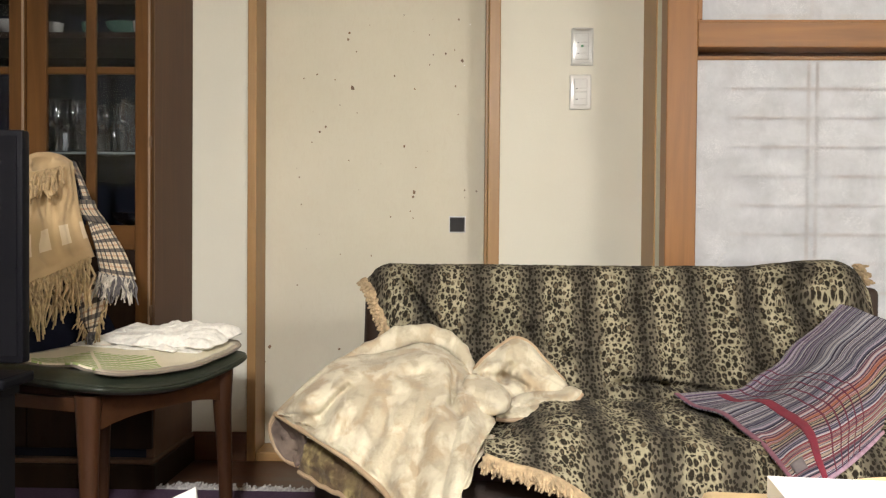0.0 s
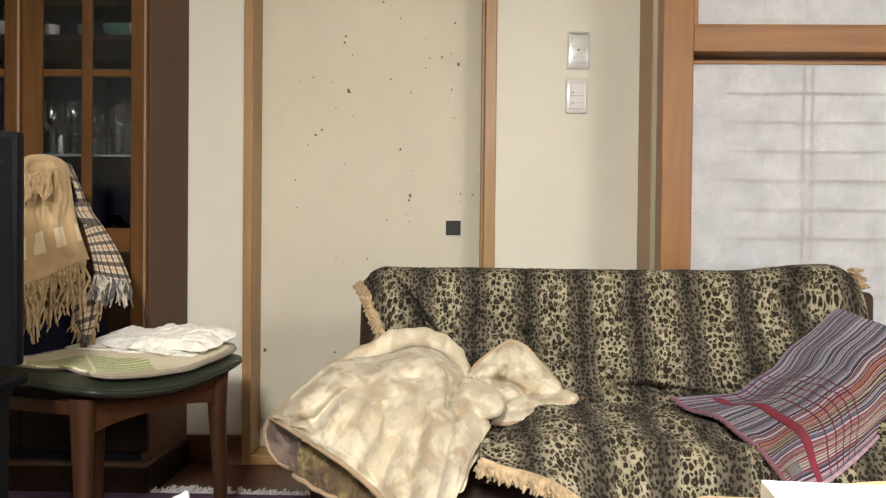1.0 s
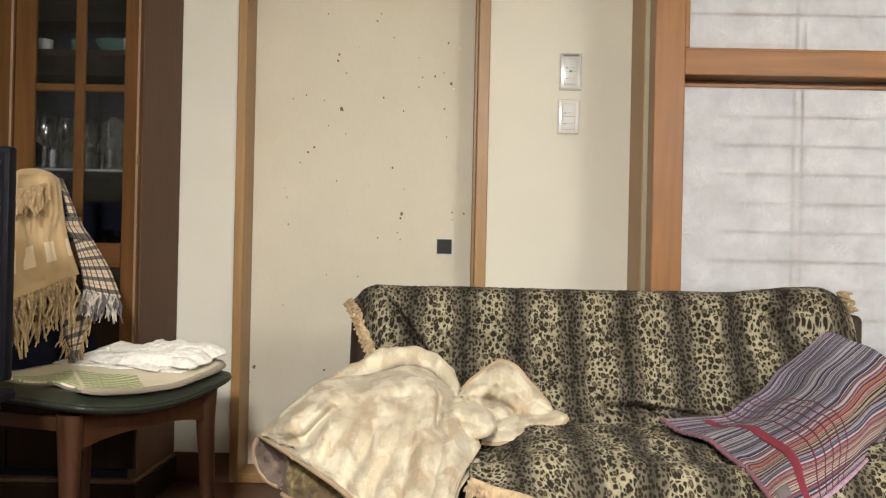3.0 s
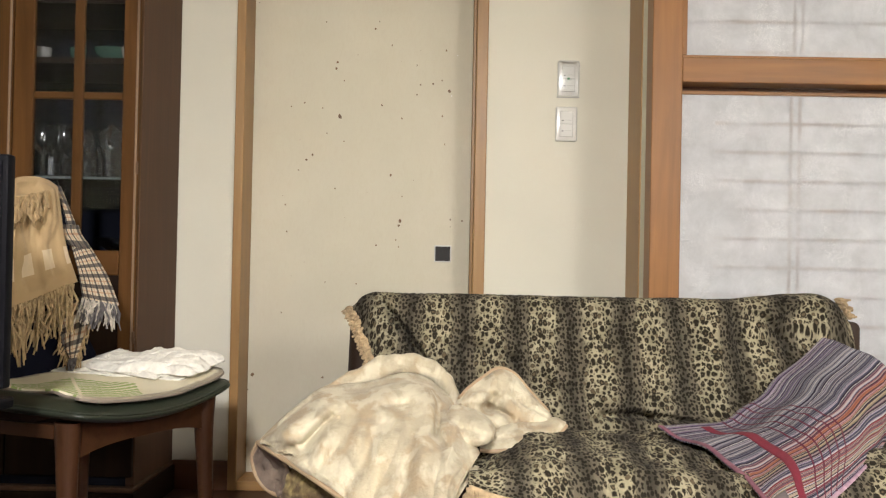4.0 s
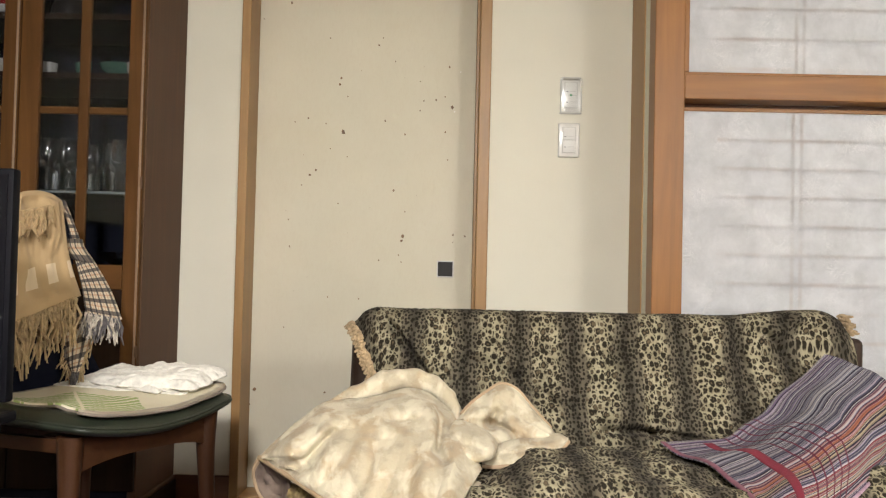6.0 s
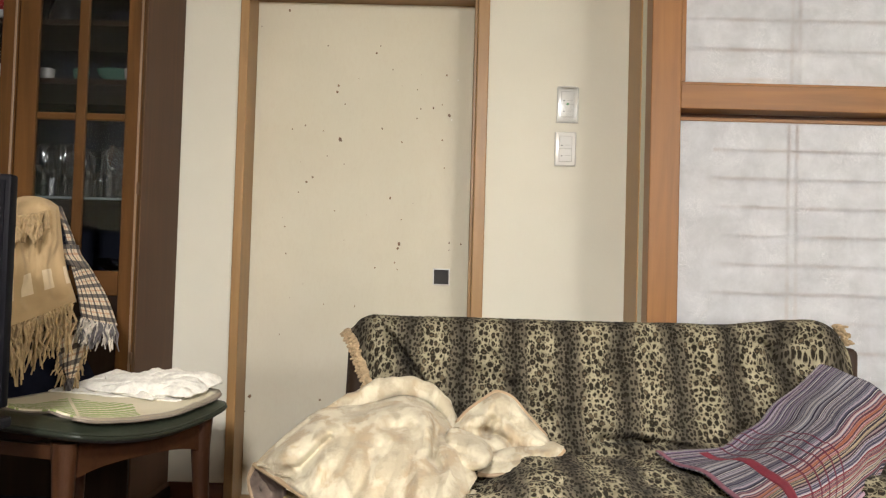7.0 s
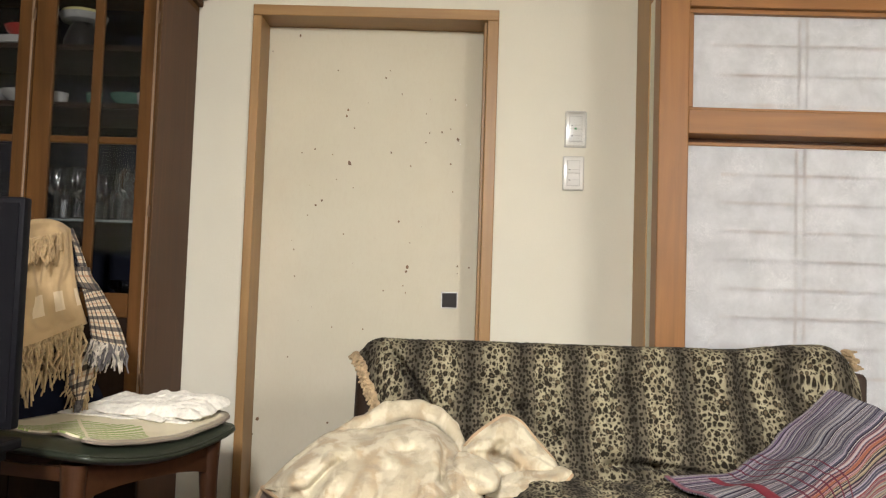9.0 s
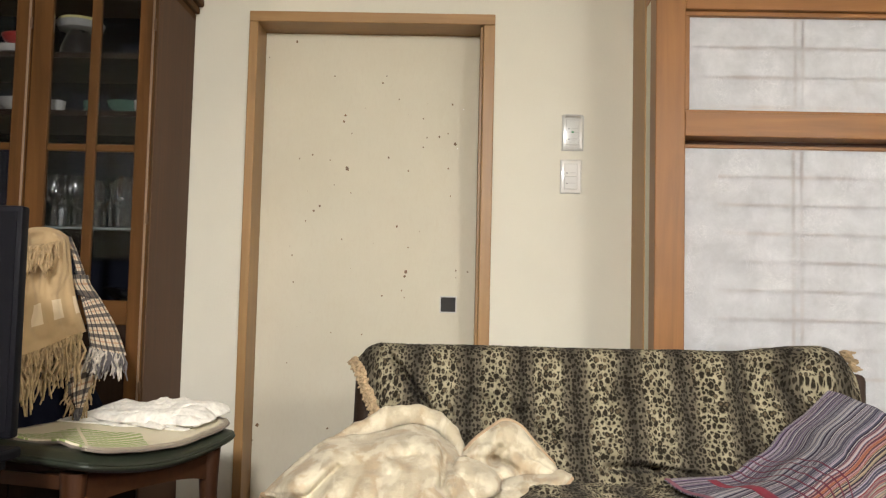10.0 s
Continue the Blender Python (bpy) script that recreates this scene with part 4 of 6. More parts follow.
def fringe(points, out, length, count, material, parent, radius=0.004, seed=1, label="", loops=False, name="fringe"):
    """A band of yarn ends along a curve, hanging along out."""
    rr = random.Random(seed)
    c = crom(points, count)
    bm = bmesh.new()
    for p in c:
        p = Vector(p) + Vector((rr.uniform(-1, 1), rr.uniform(-1, 1), 0)) * radius * 1.2
        d = Vector(out) + Vector((rr.uniform(-1, 1), rr.uniform(-1.2, 0.4), rr.uniform(-0.5, 0.5))) * (0.6 if loops else 0.35)
        ln = length * rr.uniform(0.7, 1.15)
        side = Vector((rr.uniform(-1, 1), rr.uniform(-1, 0.3), 0)) * ln * 0.16
        tube([p, p + d * ln * 0.35 + side, p + d * ln * 0.7 - side * 0.3, p + d * ln], [radius, radius * 1.1, radius, radius * 0.6], 5, bm)
    ob = part(name, bm, material, parent, label)
    return tagged(ob, kind="stuff")


# fringe: down the left edge of the back, and along the front hem
ledge = [tuple(grid[j, 0] + np.array((-0.004, -0.004, 0))) for j in range(NV // 5, NV * 3 // 5, 5)]
band = part("fringe_band", tube(ledge, 0.010, 8), MAT_FRINGE, cover, "gold braid edging", smooth=True)
fringe([tuple(np.array(p) + np.array((0.010, -0.006, 0.004))) for p in ledge], (-0.5, -0.5, -0.6), 0.011, 480, MAT_FRINGE, cover, 0.0040, 6, "gold looped yarn fringe", True)
fringe(ledge, (-0.55, -0.4, -0.7), 0.012, 680, MAT_FRINGE, cover, 0.0038, 3, "gold looped yarn fringe", True)
hem = [tuple(grid[-1, i] + np.array((0, -0.006, 0.004))) for i in range(0, NU, 12)]
part("hem_band", tube(crom(hem, 90), 0.006, 8), MAT_FRINGE, cover, "gold braid edging", smooth=True)
fringe(hem, (0, -0.25, -0.95), 0.023, 1700, MAT_FRINGE, cover, 0.0036, 4, "gold looped yarn fringe", True)
redge = [(1.040, 2.500, 0.715), (1.046, 2.490, 0.700), (1.053, 2.480, 0.685), (1.057, 2.475, 0.667)]
fringe(redge, (0.35, -0.4, -0.1), 0.022, 130, MAT_FRINGE, cover, 0.004, 5, "gold looped yarn tuft", True)
part("back_end", box(1.045, 1.094, 2.46, 2.56, 0.30, 0.655, 0.018, seg=3), MAT_LEATHER, sofa, "bare leather end of the back", smooth=True)

# ---- cream plush blanket over the arm of the sofa ----
blanket = thing("plush_blanket", "thick cream plush blanket with tan piping, heaped up", "blanket", at=(-0.1, 2.0, 0.3))
TOP = [(-0.433, 1.97, 0.397), (-0.400, 1.98, 0.432), (-0.360, 2.0, 0.469), (-0.312, 2.06, 0.504), (-0.270, 2.09, 0.510), (-0.218, 2.1, 0.513), (-0.166, 2.12, 0.525), (-0.120, 2.13, 0.535), (-0.074, 2.13, 0.525), (-0.042, 2.12, 0.504), (-0.019, 2.09, 0.490), (-0.004, 2.05, 0.474)]
HEM = [(-0.432, 1.965, 0.396), (-0.363, 1.92, 0.370), (-0.301, 1.88, 0.345), (-0.246, 1.83, 0.326), (-0.200, 1.78, 0.307), (-0.167, 1.74, 0.291), (-0.135, 1.68, 0.271), (-0.084, 1.63, 0.264), (-0.037, 1.62, 0.297), (-0.010, 1.65, 0.336), (0.009, 1.72, 0.371), (0.050, 1.86, 0.406)]
RIM = [(-0.325, 2.06, 0.480), (-0.278, 2.10, 0.502), (-0.235, 2.14, 0.513), (-0.184, 2.17, 0.533), (-0.129, 2.18, 0.544), (-0.074, 2.18, 0.536), (-0.036, 2.17, 0.512), (-0.012, 2.13, 0.483), (-0.003, 2.07, 0.454)]


def pillows(p, folds, power=7.0):
    """Puffed folds side by side, rounded on top and sharply parted: the highest wins. A fold: half width, height, and its run in x and z on an upright plane 1.9 m off."""
    k = 1.9 / p[1]
    x, z = p[0] * k, 0.8 + (p[2] - 0.8) * k
    x, z = x + 0.012 * wave(x * 13, z * 13, 61.0) + 0.002 * wave(x * 40, z * 40, 62.0), z + 0.012 * wave(x * 13, z * 13, 67.0) + 0.002 * wave(x * 40, z * 40, 68.0)
    total = 0.0
    for width, height, run in folds:
        best = 9.0
        for k2, ((ax, az), (bx, bz)) in enumerate(zip(run, run[1:])):
            dx, dz = bx - ax, bz - az
            c = max(0.0, min(1.0, ((x - ax) * dx + (z - az) * dz) / (dx * dx + dz * dz)))
            best = min(best, math.hypot(x - ax - c * dx, z - az - c * dz))
        if best < width:
            total += (height * (1 - (best / width) ** 2)) ** power
    return total ** (1 / power)


HANGING = [(0.034, 0.043, [(-0.165, 0.512), (-0.131, 0.528), (-0.095, 0.535), (-0.064, 0.520), (-0.046, 0.492)]),
           (0.034, 0.037, [(-0.285, 0.495), (-0.220, 0.502), (-0.185, 0.490), (-0.150, 0.486)]),
           (0.036, 0.034, [(-0.269, 0.504), (-0.310, 0.472), (-0.354, 0.436), (-0.400, 0.404)]),
           (0.034, 0.022, [(-0.230, 0.488), (-0.246, 0.452), (-0.282, 0.405), (-0.316, 0.362)]),
           (0.042, 0.024, [(-0.185, 0.496), (-0.200, 0.445), (-0.232, 0.376), (-0.262, 0.322)]),
           (0.036, 0.017, [(-0.132, 0.485), (-0.152, 0.420), (-0.186, 0.359), (-0.213, 0.300)])]
HANGING += [(0.034, 0.014, [(-0.100, 0.480), (-0.106, 0.396), (-0.133, 0.317), (-0.150, 0.250)]),
            (0.038, 0.027, [(-0.062, 0.500), (-0.062, 0.439), (-0.072, 0.355), (-0.086, 0.250)]),
            (0.038, 0.022, [(-0.006, 0.460), (-0.004, 0.404), (-0.020, 0.343), (-0.034, 0.250)])]
POUCH = [(0.030, 0.026, [(-0.013, 0.472), (0.026, 0.460), (0.062, 0.445)]), (0.026, 0.022, [(-0.016, 0.438), (0.021, 0.427), (0.051, 0.424)])]
FLAP = [(0.022, 0.022, [(0.086, 0.444), (0.128, 0.453), (0.176, 0.455), (0.217, 0.464)]), (0.026, 0.018, [(0.069, 0.414), (0.122, 0.419), (0.182, 0.426)])]
# deep parted places between the folds: ends in x and z on the same plane, width, depth
GROOVES = [
    (-0.262, 0.475, -0.320, 0.405, 0.010, -0.038),
    (-0.036, 0.500, -0.042, 0.440, 0.009, -0.048),
    (-0.042, 0.440, -0.028, 0.418, 0.009, -0.032),
]
HEAP_GROOVES = [
    (0.081, 0.520, 0.070, 0.492, 0.008, -0.042),
    (0.070, 0.492, 0.030, 0.490, 0.008, -0.026),
    (0.070, 0.492, 0.112, 0.472, 0.008, -0.035),
]
HEAP_FOLDS = [(0.034, 0.026, [(0.078, 0.560), (0.082, 0.525), (0.070, 0.498)]), (0.032, 0.024, [(0.006, 0.507), (0.036, 0.503), (0.060, 0.513)]),
              (0.028, 0.026, [(0.106, 0.550), (0.112, 0.505), (0.118, 0.480)]), (0.034, 0.024, [(0.142, 0.526), (0.152, 0.490), (0.180, 0.470)]),
              (0.028, 0.024, [(0.030, 0.476), (0.068, 0.472), (0.098, 0.466)])]


def swell(a, b, nu, nv, height):
    """A heaped cloth between two curves, swollen towards the front by height(u, v, p)."""
    ca, cb = crom(a, nu), crom(b, nu)
    g = np.zeros((nv, nu, 3))
    for j in range(nv):
        v = j / (nv - 1)
        for i in range(nu):
            p = Vector(ca[i] * (1 - v) + cb[i] * v)
            g[j, i] = p + (FRONT - p).normalized() * height(i / (nu - 1), v, p)
    return g


def mound(u, v, p):
    """A round top, puffed folds hanging from it."""
    s = math.sin(1.5708 * min(1.0, v * 2.2)) ** 0.75 * (1 - 0.55 * max(0.0, v - 0.45) ** 1.3)
    side = min(1.0, u * 5.0) ** 0.7 * min(1.0, (1 - u) * 5.5) ** 0.6
    edge = min(1.0, v * 14) * min(1.0, (1 - v) * 7 + 0.3) * min(1.0, u * 9) * min(1.0, (1 - u) * 9)
    slack = wave(p[0] * 9, p[2] * 7, 8.0) * 0.014 + wave(p[0] * 22, p[2] * 18, 18.0) * 0.015 + wave(p[0] * 38, p[2] * 30, 28.0) * 0.005 + rumple(p[0] * 11, p[2] * 8, 3.0) * 0.002
    return (0.11 * s + slack) * side + edge * (pillows(p, HANGING) + crease(p, GROOVES) * min(1.0, (1 - v) * 5))


g = finer(crumple(swell(TOP, HEM, 120, 80, mound), 0.01, 0.01, 30, 0.6, 7, 0.005, 0.005, 0.0001, 3))
part("main_fold", sheet(g, 0.016), MAT_MINK, blanket)


def soft_roll(name, points, radii, seed):
    """A puffed roll of folded cloth along a curve, a little uneven."""
    n, sides = 90, 28
    c, r = crom(points, n), crom([(q, 0, 0) for q in radii], n)[:, 0]
    bm = tube([tuple(q) for q in c], [max(0.003, q) for q in r], sides)
    for k, v in enumerate(bm.verts):
        mid = Vector(c[min(n - 1, k // sides)])
        p = v.co * 14
        v.co = mid + (v.co - mid) * (1 + 0.34 * wave(p.x, p.y, p.z + seed) + 0.22 * wave(p.x * 2.6, p.y * 2.6, p.z * 2.6 + seed))
    return part(name, bm, MAT_MINK, blanket, smooth=True, angle=2.0)


soft_roll("top_roll", RIM, [0.008, 0.017, 0.024, 0.027, 0.026, 0.024, 0.022, 0.018, 0.008], 3.0)
back = loft([tuple(np.array(p) + np.array((0.0, 0.010, -0.004))) for p in crom(RIM, 9)], [tuple(np.array(p) + np.array((0.0, 0.22, -0.24))) for p in crom(RIM, 9)], 60, 12, lambda u, v: (0, 0.05 * math.sin(math.pi * v), 0.0))
part("rear_fold", sheet(back, 0.012), MAT_MINK, blanket)


def pouch(folds, deep):
    def height(u, v, p):
        s = (math.sin(math.pi * v) * math.sin(math.pi * min(1.0, 0.06 + 0.9 * u))) ** 0.55
        return s * (deep + wave(p[0] * 26, p[2] * 26, 14.0) * 0.010 + rumple(p[0] * 16, p[2] * 14, 5.0) * 0.003 + pillows(p, folds))
    return height


POUCH_TOP = [(-0.028, 1.94, 0.456), (-0.007, 1.99, 0.483), (0.027, 2.0, 0.476), (0.061, 1.98, 0.464), (0.084, 1.95, 0.444), (0.082, 1.93, 0.424)]
POUCH_LOW = [(-0.025, 1.9, 0.440), (-0.009, 1.88, 0.423), (0.014, 1.87, 0.415), (0.041, 1.87, 0.416), (0.065, 1.88, 0.420), (0.080, 1.92, 0.422)]
part("side_fold", sheet(finer(swell(POUCH_TOP, POUCH_LOW, 40, 30, pouch(POUCH, 0.024))), 0.012), MAT_MINK, blanket)
part("piping", tube([tuple(p + np.array((0, -0.004, 0))) for p in g[-1][:150]], 0.0055, 8), MAT_PIPING, blanket, "tan bound edge", smooth=True)
# the lower layer seen under the hem
LOOP = [(-0.431, 1.970, 0.396), (-0.446, 1.980, 0.365), (-0.442, 1.985, 0.329), (-0.422, 1.980, 0.299), (-0.397, 1.965, 0.287), (-0.377, 1.950, 0.286)]
INNER = [(-0.430, 1.970, 0.394), (-0.401, 1.955, 0.382), (-0.373, 1.940, 0.368), (-0.355, 1.925, 0.354), (-0.360, 1.935, 0.324), (-0.375, 1.950, 0.287)]
UNDER_A = [(-0.357, 1.935, 0.351), (-0.311, 1.905, 0.338), (-0.256, 1.855, 0.321), (-0.202, 1.800, 0.299), (-0.169, 1.760, 0.279), (-0.149, 1.720, 0.264)]
UNDER_B = [(-0.375, 1.940, 0.275), (-0.335, 1.900, 0.266), (-0.292, 1.860, 0.258), (-0.250, 1.820, 0.251), (-0.223, 1.790, 0.247), (-0.203, 1.760, 0.239)]
g2 = loft(LOOP, INNER, 40, 20, lambda u, v: (0, math.sin(math.pi * v) * (0.035 * math.sin(math.pi * u) + 0.012 * wave(u * 6, v * 5)), 0))
part("inner_fold", sheet(g2, 0.008), MAT_LINING, blanket, "grey-mauve lining")
part("fold_loop", tube(crom(LOOP, 30), 0.0055, 8), MAT_PIPING, blanket, "tan bound edge", smooth=True)
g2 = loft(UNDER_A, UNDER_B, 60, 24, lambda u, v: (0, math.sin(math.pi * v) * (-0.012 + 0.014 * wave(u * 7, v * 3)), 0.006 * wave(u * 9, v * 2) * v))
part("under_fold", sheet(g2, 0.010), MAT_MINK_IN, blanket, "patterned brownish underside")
part("under_piping", tube([tuple(p) for p in g2[-1]], 0.0055, 8), MAT_PIPING, blanket, "tan bound edge", smooth=True)
# the end that lies on the seat
T2 = [(-0.001, 2.08, 0.475), (0.029, 2.13, 0.502), (0.070, 2.18, 0.526), (0.102, 2.2, 0.541), (0.140, 2.2, 0.528), (0.173, 2.18, 0.493), (0.211, 2.14, 0.455), (0.225, 2.11, 0.440)]
B2 = [(0.012, 2.02, 0.443), (0.034, 2.02, 0.424), (0.067, 2.03, 0.417), (0.100, 2.05, 0.413), (0.133, 2.07, 0.413), (0.167, 2.09, 0.417), (0.201, 2.1, 0.422), (0.224, 2.1, 0.431)]
FLAP_TOP = [(0.078, 1.98, 0.414), (0.092, 2.03, 0.427), (0.126, 2.06, 0.433), (0.166, 2.08, 0.434), (0.199, 2.08, 0.437), (0.225, 2.08, 0.446), (0.251, 2.07, 0.437)]
FLAP_LOW = [(0.052, 1.95, 0.393), (0.077, 1.95, 0.391), (0.113, 1.95, 0.393), (0.157, 1.96, 0.394), (0.193, 1.98, 0.397), (0.222, 2.02, 0.409), (0.250, 2.06, 0.430)]


def heap(u, v, p):
    s = math.sin(math.pi * v) ** 0.6
    e = 0.35 + 0.65 * math.sin(math.pi * u)
    return (0.030 + wave(p[0] * 12, p[2] * 12, 12.0) * 0.010 + wave(p[0] * 30, p[2] * 30, 13.0) * 0.006 + rumple(p[0] * 15, p[2] * 13, 6.0) * 0.003) * s * e + (pillows(p, HEAP_FOLDS) + crease(p, HEAP_GROOVES)) * min(1.0, v * 7) * min(1.0, (1 - v) * 7) * min(1.0, u * 9) * min(1.0, (1 - u) * 9)


g3 = finer(crumple(swell(T2, B2, 66, 50, heap), 0.01, 0.01, 30, 0.6, 5, 0.005, 0.005, 0.0, 5))
part("seat_fold", sheet(g3, 0.014), MAT_MINK, blanket)
g7 = finer(swell(FLAP_TOP, FLAP_LOW, 50, 26, pouch(FLAP, 0.018)))
part("seat_flap", sheet(g7, 0.012), MAT_MINK, blanket)
part("seat_piping", tube([tuple(p + np.array((0, -0.003, 0.001))) for p in g7[-1]], 0.005, 8), MAT_PIPING, blanket, "tan bound edge", smooth=True)
part("seat_piping", tube([tuple(p + np.array((0, -0.002, 0.001))) for p in g3[0][4:118]], 0.004, 8), MAT_PIPING, blanket, "tan bound edge", smooth=True)

# ---- striped woven throw over the other end ----
throw = thing("striped_throw", "striped multicoloured woven throw draped over the sofa", "throw", at=(0.85, 2.0, 0.4))
HEM_EDGE = [(0.472, 2.12, 0.420), (0.502, 2.06, 0.403), (0.541, 1.98, 0.403), (0.558, 1.88, 0.389), (0.567, 1.78, 0.381), (0.569, 1.70, 0.370), (0.571, 1.64, 0.357), (0.589, 1.60, 0.332)]
FAR_EDGE = [(0.934, 2.32, 0.624), (0.959, 2.30, 0.617), (0.991, 2.27, 0.600), (1.025, 2.24, 0.584), (1.048, 2.20, 0.548), (1.010, 2.10, 0.487), (0.940, 1.98, 0.447), (0.865, 1.86, 0.418)]
TOP_EDGE = [(0.472, 2.12, 0.420), (0.547, 2.13, 0.425), (0.629, 2.14, 0.432), (0.683, 2.17, 0.460), (0.738, 2.20, 0.485), (0.790, 2.25, 0.523), (0.863, 2.29, 0.565), (0.934, 2.32, 0.624)]
LOW_EDGE = [(0.589, 1.60, 0.332), (0.653, 1.64, 0.356), (0.733, 1.72, 0.377), (0.820, 1.81, 0.404), (0.865, 1.86, 0.418)]


def patch(left, right, top, low, nu, nv, bulge):
    """A cloth between four edges: left and right run from the top edge to the low one."""
    a, b, c, d = crom(left, nv), crom(right, nv), crom(top, nu), crom(low, nu)
    u, v = np.linspace(0, 1, nu)[None, :, None], np.linspace(0, 1, nv)[:, None, None]
    g = a[:, None] * (1 - u) + b[:, None] * u + c[None] * (1 - v) + d[None] * v
    g -= (1 - u) * (1 - v) * a[0] + u * (1 - v) * b[0] + (1 - u) * v * a[-1] + u * v * b[-1]
    return g + np.array([[bulge(i / (nu - 1), j / (nv - 1)) for i in range(nu)] for j in range(nv)])


def drape(u, v):
    """The throw swells over what lies beneath it and sags into a hollow beside the back."""
    s = math.sin(math.pi * v) * math.sin(math.pi * u)
    f = wave(u * 3, v * 5, 21.0) * 0.005 + wave(u * 5, v * 16, 25.0) * 0.004
    hollow = math.exp(-(((v - 0.17) / 0.09) ** 2)) * math.sin(math.pi * min(1.0, u * 1.15)) * 0.016
    return (0.0, -0.035 * s + f * s ** 0.5 + hollow, 0.035 * s + f * 0.5 * s ** 0.5 - hollow * 0.8)


g4 = finer(crumple(patch(HEM_EDGE, FAR_EDGE, TOP_EDGE, LOW_EDGE, 56, 56, drape), 0.005, 0.006, 120, 0.4, 4, 0.008, 0.012, 0.0, 17))[:110, :110]
part("cloth", sheet(g4, -0.004, 0.48, 0.56), MAT_STRIPE, throw)


def strip(grid, c0, c1, lift):
    """A ribbon that follows columns c0 to c1 of a cloth, a little above it."""
    fu, fv = np.gradient(grid, axis=1), np.gradient(grid, axis=0)
    n = np.cross(fu, fv)
    n /= np.linalg.norm(n, axis=2, keepdims=True) + 1e-9
    n *= np.sign((n * np.array((0, -1, 0.5))).sum(axis=2, keepdims=True))
    return (grid + n * lift)[:, c0:c1]


part("red_band", sheet(strip(g4[6:], 18, 23, 0.005), 0.002), MAT_REDBAND, throw, "flat dark red woven band")
part("care_tag", sheet(strip(g4[88:97], 5, 13, 0.007), 0.001), MAT_TAG, throw, "small grey woven tag")
part("hem", sheet(strip(g4, 0, 3, 0.006), 0.002), MAT_MAUVE, throw, "mauve red bound hem")
part("border", sheet(strip(np.transpose(g4, (1, 0, 2))[::-1], 106, 110, 0.006), 0.002), MAT_LILAC, throw, "mauve bound border")

# ---- dining chair with green leather seat, seen from its front corner ----
CH = (-0.86, 2.20)
AX = Vector((0.308, 0.951, 0)).normalized()
AY = Vector((-0.951, 0.308, 0)).normalized()
chair = thing("dining_chair", "teak dining chair with a padded green leather seat", "chair", at=(CH[0], CH[1], 0))


def chair_xy(a, b, z=0.0):
    """a along the front edge, b towards the back."""
    p = Vector((-0.790, 1.900, 0)) + AX * a + AY * b
    return (p.x, p.y, z)


WID, DEP = 0.58, 0.46


def seat_grid(zfun, grow=0.0, n=40, round_=0.09):
    g = np.zeros((n, n, 3))
    for j in range(n):
        for i in range(n):
            a, b = -1 + 2 * i / (n - 1), -1 + 2 * j / (n - 1)
            # square to rounded square
            r = max(abs(a), abs(b))
            if r > 0:
                ln = math.hypot(a, b)
                k = (abs(a) ** 14 + abs(b) ** 14) ** (1 / 14) / r
                a2, b2 = a / k, b / k
            else:
                a2, b2 = a, b
            x, y, _ = chair_xy(WID * (0.5 + a2 * (0.5 + grow)), DEP * (0.5 + b2 * (0.5 + grow)))
            g[j, i] = (x, y, zfun(a2, b2, min(1.0, r)))
    return g


def seat_top(a, b, r):
    dip = -0.020 * math.cos(a * 1.57) * 1.0 + 0.012 * a * a + 0.008 * b
    return 0.482 + dip - 0.022 * max(0, (r - 0.8) / 0.2) ** 2.2


def seat_low(a, b, r):
    dip = -0.020 * math.cos(a * 1.57) + 0.012 * a * a + 0.008 * b
    return 0.430 + dip + 0.008 * r


bm = sheet(seat_grid(seat_top))
part("seat", bm, MAT_GREEN, chair, "padded dark green leather seat")
part("seat_underside", sheet(seat_grid(seat_low, -0.006)), MAT_GREEN, chair)
rim_top, rim_low = seat_grid(seat_top), seat_grid(seat_low, -0.006)


def rim(g):
    n = g.shape[0]
    return np.array([g[0, i] for i in range(n)] + [g[j, n - 1] for j in range(1, n)] + [g[n - 1, i] for i in range(n - 2, -1, -1)] + [g[j, 0] for j in range(n - 2, 0, -1)])


ra, rb = rim(rim_top), rim(rim_low)
cen = np.array(chair_xy(WID / 2, DEP / 2, 0.42))
rows = []
for k in range(7):
    v = k / 6
    p = ra * (1 - v) + rb * v
    o = p - cen
    o[:, 2] = 0
    p = p + o / np.linalg.norm(o, axis=1, keepdims=True) * 0.014 * math.sin(math.pi * v)
    rows.append(np.vstack([p, p[:1]]))
part("seat_border", sheet(np.array(rows)), MAT_GREEN, chair, "rounded leather edge")
part("seam", tube([tuple(p) for p in rows[1][:-1]], 0.003, 6, closed=True), MAT_GREEN, chair)


def slab(points, w, h, bm=None):
    """A flat bar of depth w and height h along points."""
    bm = bm or bmesh.new()
    p = [Vector(q) for q in points]
    rings = []
    for k, q in enumerate(p):
        d = (p[min(k + 1, len(p) - 1)] - p[max(k - 1, 0)]).normalized()
        side = d.cross(Vector((0, 0, 1))).normalized()
        up = side.cross(d).normalized()
        hh = h[k] if hasattr(h, "__len__") else h
        rings.append([bm.verts.new(q + side * sx * w / 2 + up * sz * hh / 2) for sx, sz in ((-1, -1), (1, -1), (1, 1), (-1, 1))])
    for a, b in zip(rings, rings[1:]):
        for j in range(4):
            bm.faces.new((a[j], a[(j + 1) % 4], b[(j + 1) % 4], b[j]))
    bm.faces.new(rings[0][::-1])
    bm.faces.new(rings[-1])
    return bm


